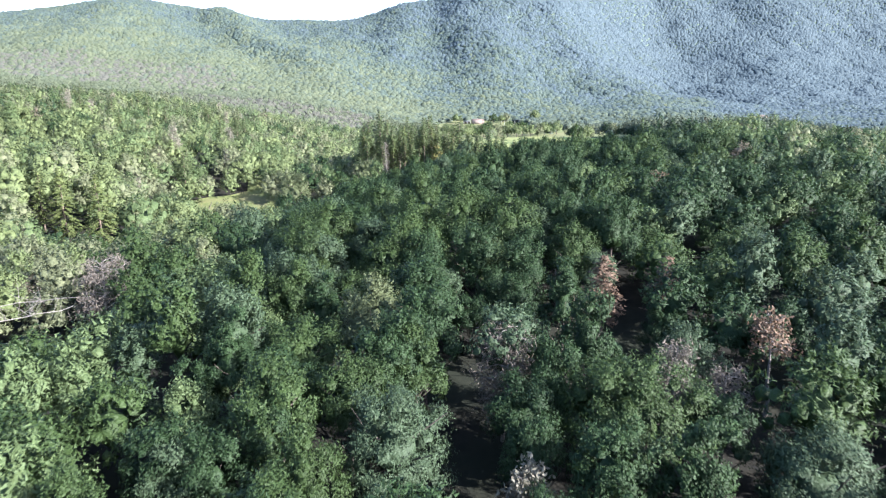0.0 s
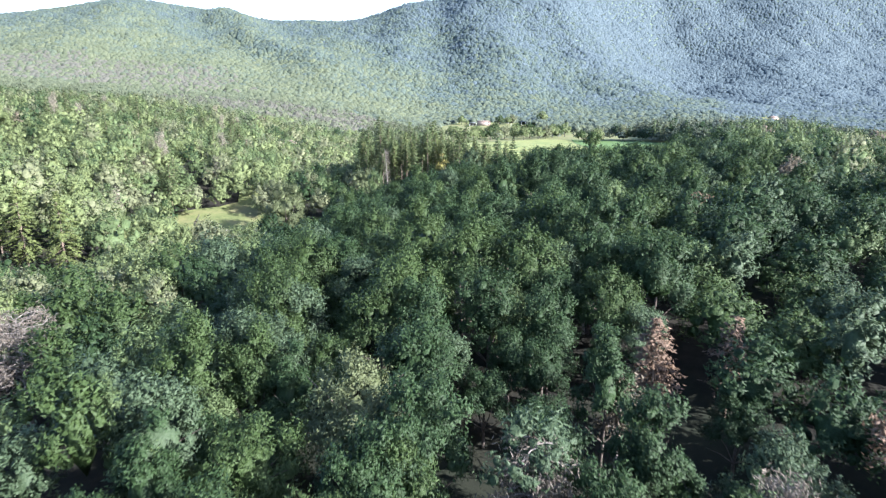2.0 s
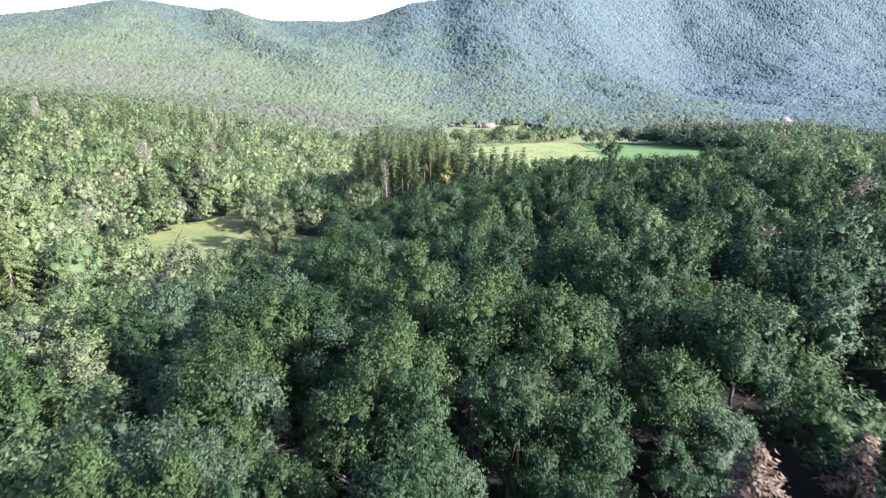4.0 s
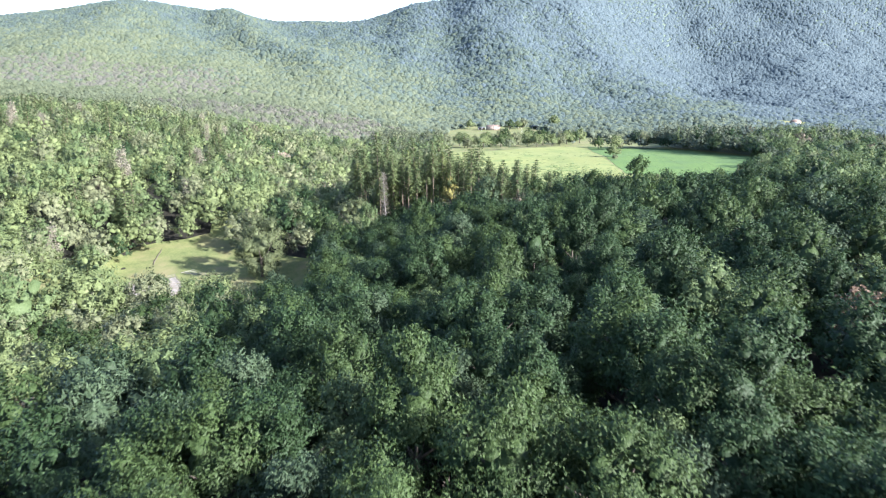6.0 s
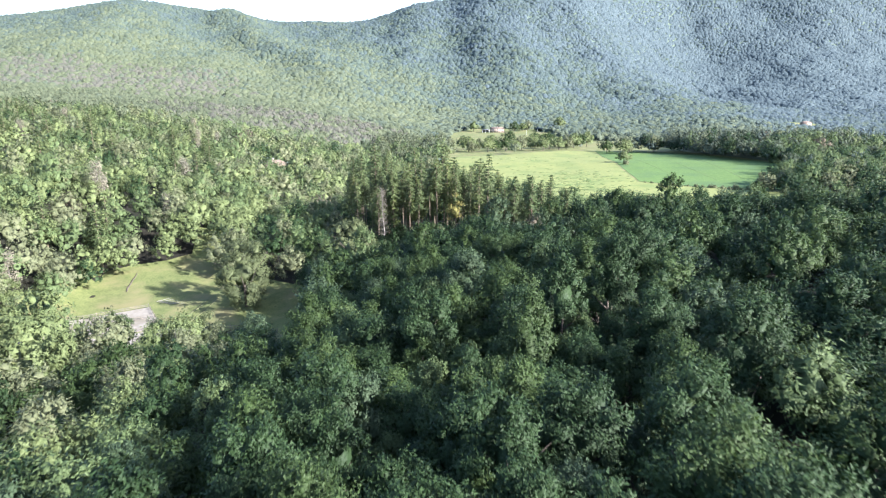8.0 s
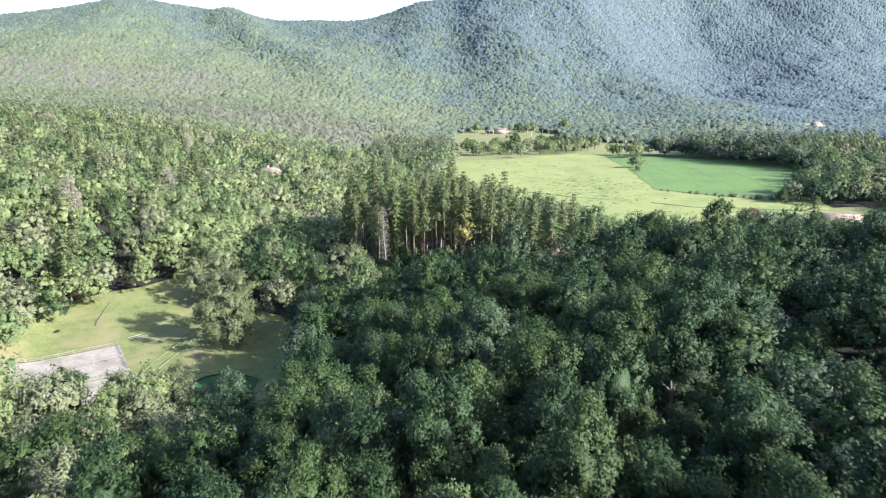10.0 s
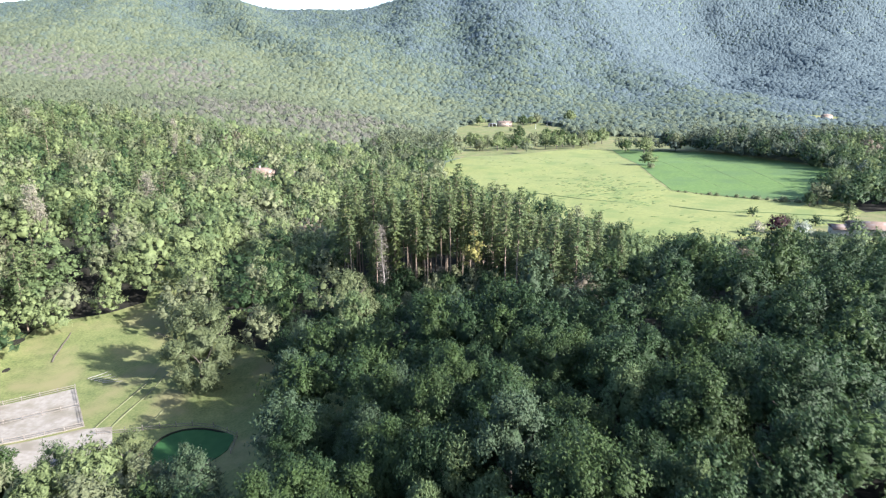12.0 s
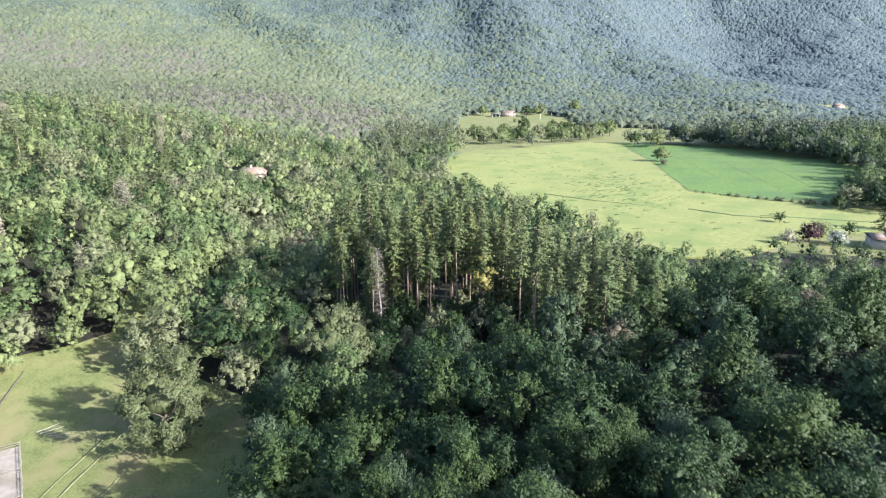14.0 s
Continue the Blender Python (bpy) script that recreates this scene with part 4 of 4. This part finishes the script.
# ---- trees round the fields and the farm ----
FIELD = "free-standing trees round the fields"
walnut = stand(broad_tree(350, 6.0, 1.2, 10.5, LEAF_FRESH, "field_tree", 34, 1600, 0.8, -0.75), 69.6, 732.7, "round fresh green tree in the row behind the wheat", "tree", FIELD)
maple = stand(broad_tree(351, 5.2, 1.0, 11.0, LEAF_OAK, "field_tree", 34, 1600, 0.8, -0.8), 33.6, 723.6, "round mid-green tree in the row behind the wheat", "tree", FIELD)
ash = stand(broad_tree(352, 4.6, 0.8, 9.5, LEAF_GREY, "field_tree", 30, 1500, 0.78, -0.85), 10.6, 710.2, "grey-green tree at the corner of the wheat", "tree", FIELD)
ROW = [(3.2, 748.7), (18.7, 748.7), (25.7, 710.2), (44.2, 737.7), (51.2, 719.1), (60.1, 748.7), (78, 723.6), (87.7, 754.2), (93.9, 732.7), (104.1, 748.7), (113.4, 765.4), (122.9, 782.2), (71.5, 765.4), (-9.9, 765.4), (132.7, 799.3),
       (133.2, 703.5), (143.6, 683.6), (149.8, 694.6), (174.2, 701.2), (199.9, 723.6), (117.8, 575.2), (115.9, 561), (213.5, 737.7), (77.2, 1053.4), (90.2, 1069.7), (99.8, 1082.4), (144.3, 1082.4), (69.5, 1020.4), (20.3, 1066.5), (55.1, 962.3), (20.6, 863.7), (57.2, 863.7), (8.2, 723.6), (39.8, 759.8), (32.6, 782.2), (78.1, 787.9), (101.2, 776.6), (113.8, 799.3), (90.4, 810.8)]
for k, (x, y) in enumerate(ROW):
    size = 0.95 if (x, y) == (117.8, 575.2) else 0.45 if (x, y) in ((115.9, 561), (55.1, 962.3), (20.6, 863.7), (69.5, 1020.4)) else r.uniform(1.0, 1.45)
    again((walnut, ash, walnut, maple)[k % 4], x, y, r.uniform(0, 6.28), size, r.uniform(0.85, 1.1))
# the clump and hedge at the field's right-hand corner
for x, y, size in ((157.7, 435.8, 1.05), (166, 442.8, 0.9), (152, 431.6, 0.6), (201.3, 481.1, 1.0), (194.3, 473.6, 0.8), (208.9, 491.8, 1.0), (170, 431.6, 0.55)):
    again((maple, ash)[int(x) % 2], x, y, x, size, 1.0)
hedge_bush = stand(broad_tree(353, 2.2, 0.0, 2.6, LEAF_GREY, "hedge_bush", 16, 260, 0.55, -0.6), 145.7, 443.9, "low grey-green bush of the hedge between two fields", "bush", "hedge between the fields")
for k in range(16):
    u = k / 15
    again(hedge_bush, 105.8 + 48.1 * u + r.uniform(-1, 1), 471.2 - 31.3 * u + r.uniform(-1, 1), r.uniform(0, 6.28), r.uniform(0.4, 1.0) * (0.5 + 0.6 * u), 1.0)
# the garden
stand(broad_tree(360, 4.0, 0.6, 6.6, LEAF_PURPLE, "plum_tree", 30, 1600, 0.42, -0.8), 111.5, 373.8, "purple-leaved plum tree in the garden by the wheat")
stand(broad_tree(361, 2.4, 0.2, 5.6, LEAF_PALE, "garden_bush", 20, 500, 0.45, -0.8), 102.5, 369.9, "pale straw-coloured bush beside the purple tree", "bush")
stand(broad_tree(362, 3.8, 0.2, 4.6, LEAF_BLOOM, "garden_bush", 28, 900, 0.45, -0.7), 118.7, 369.9, "broad bush dotted with white blossom", "bush")
stand(broad_tree(363, 3.6, 0.2, 5.0, LEAF_FRESH, "garden_bush", 24, 600, 0.5, -0.7), 119.9, 382.9, "fresh green bush behind the purple tree", "bush")
stand(broad_tree(364, 2.2, 0.6, 4.2, LEAF_OAK, "field_tree", 16, 300, 0.5, -0.7), 115.1, 404.2, "small green tree standing alone in the wheat", "tree", FIELD)
stand(pine(365, 9.5, 0.06, 4.0, NEEDLE, "fir_tree", thick=0.2), 147.6, 392.2, "dark green fir with level tiered boughs in the garden")
stand(broad_tree(366, 2.4, 0.2, 4.2, LEAF_DEEP, "garden_bush", 20, 400, 0.5, -0.7), 131.5, 385.6, "dark green bush in the garden", "bush")

# ---- the glade: paddock, pond, track, timber ----
SAND = material("pale_sand", (0.178, 0.160, 0.130), (0.246, 0.224, 0.190), scale=1.2, rough=0.95, bump=0.5, bump_scale=5, stain=(0.150, 0.132, 0.100), stain_scale=0.2)
SOIL = material("trodden_soil", (0.100, 0.106, 0.048), (0.156, 0.154, 0.078), scale=2, rough=0.95, bump=0.6, bump_scale=6, stain=(0.108, 0.116, 0.052), stain_scale=0.35)
FENCE_WOOD = material("weathered_fence_wood", (0.110, 0.095, 0.078), (0.230, 0.205, 0.172), scale=3, rough=0.9, bump=0.5, bump_scale=15, per_object=0.4)
POND = material("still_green_water", (0.016, 0.058, 0.014), (0.026, 0.078, 0.020), scale=0.5, rough=0.85)
LOG_PALE = material("peeled_pale_wood", (0.190, 0.179, 0.152), (0.289, 0.274, 0.236), scale=3, rough=0.85, bump=0.4)
WALL_PINK = material("pink_render", (0.240, 0.190, 0.155), (0.300, 0.245, 0.200), scale=2, rough=0.9, bump=0.3, stain=(0.285, 0.230, 0.190), stain_scale=0.4)
WALL_CREAM = material("cream_render", (0.274, 0.251, 0.213), (0.342, 0.319, 0.274), scale=2, rough=0.9, bump=0.3, stain=(0.334, 0.304, 0.251), stain_scale=0.4)
TILE = material("old_clay_tiles", (0.120, 0.084, 0.064), (0.215, 0.152, 0.116), scale=2.5, rough=0.9, bump=0.8, bump_scale=5, stain=(0.190, 0.160, 0.140), stain_scale=0.5)
TILE_DARK = material("dark_roof_sheet", (0.090, 0.095, 0.100), (0.160, 0.165, 0.170), scale=2.0, rough=0.7, bump=0.3, bump_scale=4)
GLASS_DARK = material("window_glass", (0.020, 0.025, 0.030), (0.035, 0.040, 0.045), scale=1, rough=0.08)
POST_WHITE = material("white_paint", (0.680, 0.680, 0.660), (0.800, 0.800, 0.780), scale=3, rough=0.6)
CROP_TRACK = material("trodden_crop", (0.060, 0.091, 0.029), (0.098, 0.133, 0.046), scale=1.0, rough=0.95, bump=0.6)
LODGED = material("flattened_wheat", (0.046, 0.072, 0.024), (0.078, 0.104, 0.038), scale=1.0, rough=0.95, bump=0.6)
TRAM = material("bare_tramline", (0.053, 0.084, 0.030), (0.091, 0.122, 0.049), scale=1.0, rough=0.95, bump=0.6)


def box(s, x0, x1, y0, y1, z0, z1, m=0):
    v = np.array([[x, y, z] for z in (z0, z1) for y in (y0, y1) for x in (x0, x1)], float)
    q = [(0, 2, 3, 1), (4, 5, 7, 6), (0, 1, 5, 4), (2, 6, 7, 3), (0, 4, 6, 2), (1, 3, 7, 5)]
    s.add(v, np.array([t for a, b, c, d in q for t in ((a, b, c), (a, c, d))]), m)


def box_mesh(name, size, mat, foot=0.0):
    s = Soup()
    box(s, -size[0] / 2, size[0] / 2, -size[1] / 2, size[1] / 2, foot, foot + size[2])
    me = s.mesh(name, [mat])
    bm = bmesh.new()
    bm.from_mesh(me)
    bmesh.ops.dissolve_limit(bm, angle_limit=0.01, verts=bm.verts, edges=bm.edges)
    bmesh.ops.bevel(bm, geom=bm.edges[:], offset=min(size) * 0.12, segments=1, affect="EDGES")
    bm.to_mesh(me)
    bm.free()
    return me


POST = box_mesh("post", (0.11, 0.11, 1.75), FENCE_WOOD, -0.3)
RAIL = box_mesh("rail", (1.0, 0.04, 0.09), FENCE_WOOD, -0.055)


def fence(points, gap, heights, label, name="paddock_fence", closed=False):
    """Posts along a line, with rails between them."""
    points = [Vector((x, y, 0)) for x, y in points]
    if closed:
        points.append(points[0])
    top = new(name)
    start = spot(points[0].x, points[0].y)
    top.location = start
    stops = []
    for p, q in zip(points, points[1:]):
        n = max(1, round((q - p).length / gap))
        stops += [p.lerp(q, k / n) for k in range(n)]
    if not closed:
        stops.append(points[-1])
    feet = [spot(p.x, p.y) - start for p in stops]
    for f in feet:
        part("post", POST, top).location = f
    for p, q in zip(feet, feet[1:] + (feet[:1] if closed else [])):
        d = q - p
        for h in heights:
            rail = part("rail", RAIL, top)
            rail.location = (p + q) / 2 + Vector((0, 0, h))
            rail.rotation_euler = (0, -math.atan2(d.z, d.xy.length), math.atan2(d.y, d.x))
            rail.scale = (d.length, 1, 1)
    return tagged(top, label, "fence")


ARENA = [(-80, 245.5), (-71, 232), (-91, 219), (-100, 232.5)]
patch("riding_arena", ARENA, SAND, 0.5, "pale sand floor of a fenced paddock", "arena", 2.0, 0.04)
fence(ARENA, 2.9, (0.45, 0.85, 1.25), "weathered wooden rail fence round the sand paddock", closed=True)
fence([(-75.5, 238.7), (-95.5, 225.8)], 2.9, (0.7, 1.2), "wooden rail fence dividing the sand paddock")
fence([(-67.4, 229.5), (-62.9, 230.3), (-57.5, 231.8), (-52.1, 232.7), (-48.2, 232.2), (-45, 230), (-42.4, 227.4), (-41.7, 222)], 3.0, (0.5, 0.95), "low wooden rail fence curving behind the pond", "pond_fence")
patch("pond", [(-49.6 + (6.7 + 0.4 * math.sin(k * 0.9)) * math.cos(k * 0.2618), 225.2 + (6.3 + 0.3 * math.cos(k * 0.7)) * math.sin(k * 0.2618)) for k in range(24)], POND, 0.46, "round pond of still dark green water in the glade", "pond", 3.0)
s = Soup()
ring = np.array([[-49.6 + (6.8 + 0.4 * math.sin(k % 24 * 0.9)) * math.cos(k * 0.2618), 225.2 + (6.4 + 0.3 * math.cos(k % 24 * 0.7)) * math.sin(k * 0.2618), float(ground_height(-49.6, 225.2)) + 0.48] for k in range(25)])
s.add(*tube(ring, [0.22] * 25, 6))
tagged(new("pond_rim", s.mesh("pond_rim", [FLOOR], True)), "dark earthen rim round the pond", "rim", kind="structure")
patch("sandy_way", [(-71, 231), (-66, 232), (-63, 226), (-70, 219), (-80, 213), (-92, 211), (-92, 217)], SAND, 0.44, "pale sandy way beside the paddock", "path", 2.0, 0.03)


def strip(name, line, wide, mat, up, label):
    """A narrow worn band along a line over the ground."""
    pts = []
    for (x0, y0), (x1, y1) in zip(line, line[1:]):
        n = max(2, int(math.hypot(x1 - x0, y1 - y0) / 1.5))
        pts += [(x0 + (x1 - x0) * k / n, y0 + (y1 - y0) * k / n) for k in range(n)]
    pts = np.array(pts + [line[-1]])
    d = unit(np.gradient(pts, axis=0))
    side = np.column_stack([-d[:, 1], d[:, 0]]) * (wide / 2 * (1 + 0.6 * rolling(pts[:, 0], pts[:, 1], 4, 6)))[:, None]
    rows_ = [pts + side, pts - side]
    v = np.concatenate([np.column_stack([q, ground_height(q[:, 0], q[:, 1]) + up]) for q in rows_] + [np.column_stack([q, ground_height(q[:, 0], q[:, 1]) - 0.2]) for q in rows_])
    n = len(pts)
    i = np.arange(n - 1)
    f = np.concatenate([np.stack([i + n, i + n + 1, i + 1, i], 1), np.stack([i, i + 1, i + 2 * n + 1, i + 2 * n], 1), np.stack([i + 3 * n, i + 3 * n + 1, i + n + 1, i + n], 1)])
    return tagged(new(name, mesh_from(name, v, f, [mat])), label, "track", kind="structure")


strip("wheel_rut", [(-69.2, 227), (-68.7, 236.7), (-67.4, 247), (-67.4, 258), (-64, 270)], 0.4, SOIL, 0.365, "pale wheel rut worn through the glade's grass")
strip("wheel_rut", [(-66.5, 227.3), (-66, 236.8), (-65, 245.2), (-65, 257), (-61.5, 269)], 0.4, SOIL, 0.365, "pale wheel rut worn through the glade's grass")


strip("wheel_rut", [(-60.8, 230), (-59.7, 236), (-59.7, 241), (-60.3, 246)], 0.4, SOIL, 0.365, "faint wheel rut worn through the glade's grass")


def log(line, thick, mat, label, name="log", stubs=0, seed=1, crook=0.08):
    r = np.random.RandomState(seed)
    s = Soup()
    p, q = (np.array(spot(x, y, thick * 0.8 + 0.34)) for x, y in line)
    k = np.linspace(0, 1, 6)[:, None]
    pts = p + (q - p) * k + r.normal(0, crook, (6, 3)) * [1, 1, 0.2]
    s.add(*tube(pts, thick * np.linspace(1, 0.6, 6)))
    for _ in range(stubs):
        c = pts[r.randint(1, 5)]
        e = c + r.normal(0, 0.6 + 4 * crook ** 2, 3) + [0, 0, 0.5]
        s.add(*tube([c, (c + e) / 2 + r.normal(0, 0.1, 3), e], thick * np.array([0.4, 0.3, 0.1]), 4))
    return tagged(new(name, s.mesh(name, [mat])), label, "log")


log([(-90.6, 255.5), (-93.2, 268)], 0.17, BARK, "long dark fallen tree trunk lying in the grass", "fallen_tree", 7, 3)
for k in range(5):
    log([(-79.8 + 0.9 * k, 249.4 - 0.3 * k), (-77.2 + 1.2 * k, 252.4 - 0.9 * k)], 0.08, LOG_PALE, "peeled pale pole lying in a loose pile", "timber_pole", 0, 20 + k)

# fallen pale limbs by the bare oak at the start
log([(-62, 84), (-49, 87.5)], 0.06, BARK_DEAD, "pale fallen limb caught in the treetops", "fallen_limb", 22, 31, 0.4).location.z = 9.4
log([(-55.5, 77), (-48.5, 83)], 0.06, BARK_DEAD, "thin pale fallen limb caught in the treetops", "fallen_limb", 18, 32, 0.4).location.z = 9.0

# ---- crops ----
for k in range(3):
    strip("tramline", [(136 + 27 * k, 682 - 14 * k), (134 + 22 * k, 594), (132 + 19 * k, 515), (133 + 17 * k, 474 + 7 * k)], 0.5, CROP_TRACK, 0.38, "faint tractor tramline through the green crop")
strip("furrow", [(89.3, 431.6), (103.1, 417.8), (117.4, 412.3)], 0.7, TRAM, 0.66, "dark furrow through the wheat")
strip("furrow", [(113.7, 417.8), (136, 409.6), (152.1, 404.2)], 0.7, TRAM, 0.66, "dark furrow through the wheat")
strip("furrow", [(32.5, 466.4), (53.7, 448.7), (70.6, 439.9)], 0.5, TRAM, 0.66, "dark furrow through the wheat")
r = np.random.RandomState(77)
s = Soup()
for k in range(420):
    x, y = (r.normal(71, 12), r.normal(478, 30)) if k < 240 else (r.uniform(10, 150), r.uniform(385, 660))
    if not inside(WHEAT_EDGE, x, y):
        continue
    v, f = ICO_1
    a = 0.5 + r.normal(0, 0.2)
    w = v * np.array([r.uniform(0.8, 3.0), r.uniform(0.3, 0.7), r.uniform(0.16, 0.3)]) * r.uniform(0.8, 1.15, (len(v), 1))
    w = np.column_stack([w[:, 0] * np.cos(a) - w[:, 1] * np.sin(a), w[:, 0] * np.sin(a) + w[:, 1] * np.cos(a), w[:, 2]])
    s.add(w + np.array(spot(x, y, 0.45)), f)
tagged(new("lodged_wheat", s.mesh("lodged_wheat", [LODGED], True)), "darker tufts of flattened green wheat", "crop", kind="stuff")

# ---- houses ----


def gable(s, x0, x1, y0, y1, z, rise, over=0.5, thick=0.22, hipped=0.32):
    """A pitched roof of real thickness, its ridge along x, with hipped or straight ends."""
    x0, x1, y0, y1 = x0 - over, x1 + over, y0 - over, y1 + over
    m, hip = (y0 + y1) / 2, (y1 - y0) * hipped
    top = [[x0, y0, z], [x1, y0, z], [x1, y1, z], [x0, y1, z], [x0 + hip, m, z + rise], [x1 - hip, m, z + rise]]
    v = np.array(top + [[a, b, c - thick] for a, b, c in top], float)
    up = [(0, 1, 5), (0, 5, 4), (2, 3, 4), (2, 4, 5), (1, 2, 5), (3, 0, 4)]
    f = up + [(a + 6, c + 6, b + 6) for a, b, c in up]
    for a, b in ((0, 1), (1, 2), (2, 3), (3, 0)):
        f += [(a, a + 6, b + 6), (a, b + 6, b)]
    s.add(v, np.array(f))


def house(x, y, turn, long, deep, tall, rise, wall_mat, roof_mat, label, windows=3, chimney=True, name="house", hipped=0.32, wing=0.0):
    top = new(name)
    top.matrix_basis = Matrix.Translation(spot(x, y)) @ Matrix.Rotation(radians(turn), 4, "Z")
    s = Soup()
    box(s, -long / 2, long / 2, -deep / 2, deep / 2, -0.8, tall)
    part("wall", s.mesh("wall", [wall_mat]), top)
    s = Soup()
    gable(s, -long / 2, long / 2, -deep / 2, deep / 2, tall + 0.2, rise, hipped=hipped)
    roof = part("roof", s.mesh("roof", [roof_mat]), top)
    if chimney:
        s = Soup()
        box(s, -0.45, 0.45, -0.35, 0.35, tall + rise * 0.4, tall + rise + 1.0)
        box(s, -0.55, 0.55, -0.45, 0.45, tall + rise + 1.0, tall + rise + 1.15)
        part("chimney", s.mesh("chimney", [WALL_CREAM]), roof)
    pane = box_mesh("window", (1.0, 0.08, 1.3), GLASS_DARK, -0.65)
    sill = box_mesh("sill", (1.3, 0.2, 0.1), WALL_CREAM, -0.78)
    for k in range(windows):
        for h in ((1.6, 4.4) if tall > 5 else (1.6,)):
            w = part("window", pane, top)
            w.location = (-long / 2 + long * (k + 0.5) / windows, -deep / 2 - 0.02, h)
            part("sill", sill, w)
    d = part("door", box_mesh("door", (1.0, 0.1, 2.1), FENCE_WOOD), top)
    d.location = (long * 0.5 / windows - long * 0.02, -deep / 2 - 0.03, 0)
    if wing:
        s = Soup()
        box(s, -long / 2 - wing, -long / 2, -deep * 0.42, deep * 0.3, -0.8, tall - 0.7)
        lean_to = part("wing", s.mesh("wing", [wall_mat]), top, "lower side wing")
        s = Soup()
        gable(s, -long / 2 - wing, -long / 2 - 0.55, -deep * 0.42, deep * 0.3, tall - 0.5, rise * 0.6, hipped=0.0)
        part("wing_roof", s.mesh("wing_roof", [roof_mat]), lean_to)
    return tagged(top, label, "house")


house(-101, 446, 12, 12.5, 9, 3.4, 2.4, WALL_PINK, TILE, "pinkish house with a pale clay-tiled hip roof in the wood")
house(53.7, 1060.1, 4, 19, 12, 6.0, 1.1, WALL_PINK, TILE, "two-storey pink farmhouse with a low tiled roof")
house(141.3, 364.5, -14, 16, 11, 4.3, 1.7, WALL_CREAM, TILE, "low garden house under a brownish tiled roof", hipped=0.0, wing=6.0, chimney=False)
house(551, 1188, 8, 14, 9, 4.6, 2.4, WALL_PINK, TILE, "pale house on the far wooded hillside")


def open_barn(x, y, turn, long, deep, tall, label, posts=5):
    top = new("barn")
    top.matrix_basis = Matrix.Translation(spot(x, y)) @ Matrix.Rotation(radians(turn), 4, "Z")
    s = Soup()
    box(s, -long / 2 - 0.6, long / 2 + 0.6, -deep / 2 - 0.8, deep / 2 + 0.4, tall, tall + 0.35)
    part("roof", s.mesh("roof", [TILE_DARK]), top)
    s = Soup()
    box(s, -long / 2, long / 2, deep / 2 - 0.25, deep / 2, -0.5, tall)
    part("wall", s.mesh("wall", [FENCE_WOOD]), top)
    me = box_mesh("post", (0.3, 0.3, tall + 0.5), POST_WHITE, -0.5)
    for k in range(posts):
        part("post", me, top).location = (-long / 2 + 0.2 + (long - 0.4) * k / (posts - 1), -deep / 2, 0)
    return tagged(top, label, "barn")


open_barn(123.6, 1063.3, -8, 24, 12, 4.2, "open barn with a flat dark roof on white posts")
open_barn(36.9, 1056.8, 4, 10, 9, 4.2, "small dark open shed beside the farmhouse", 3)


def pole(x, y, tall, mat, label, arm=False):
    top = new("utility_pole" if arm else "pole")
    top.location = spot(x, y)
    s = Soup()
    s.add(*tube([[0, 0, -0.5], [0, 0, tall]], [0.16, 0.11], 8))
    part("shaft", s.mesh("shaft", [mat]), top)
    if arm:
        part("crossarm", box_mesh("crossarm", (1.6, 0.12, 0.14), mat, tall - 0.6), top)
    return tagged(top, label, "pole")


pole(91, 1013.8, 6.5, POST_WHITE, "white pole in the farm meadow")
pole(91.8, 1076, 7.5, POST_WHITE, "white pole beside the farm track")
pole(-83, 440, 9.5, FENCE_WOOD, "pale wooden utility pole by the house", True)
pole(178.8, 822.4, 9.0, FENCE_WOOD, "wooden utility pole at the edge of the wood", True)
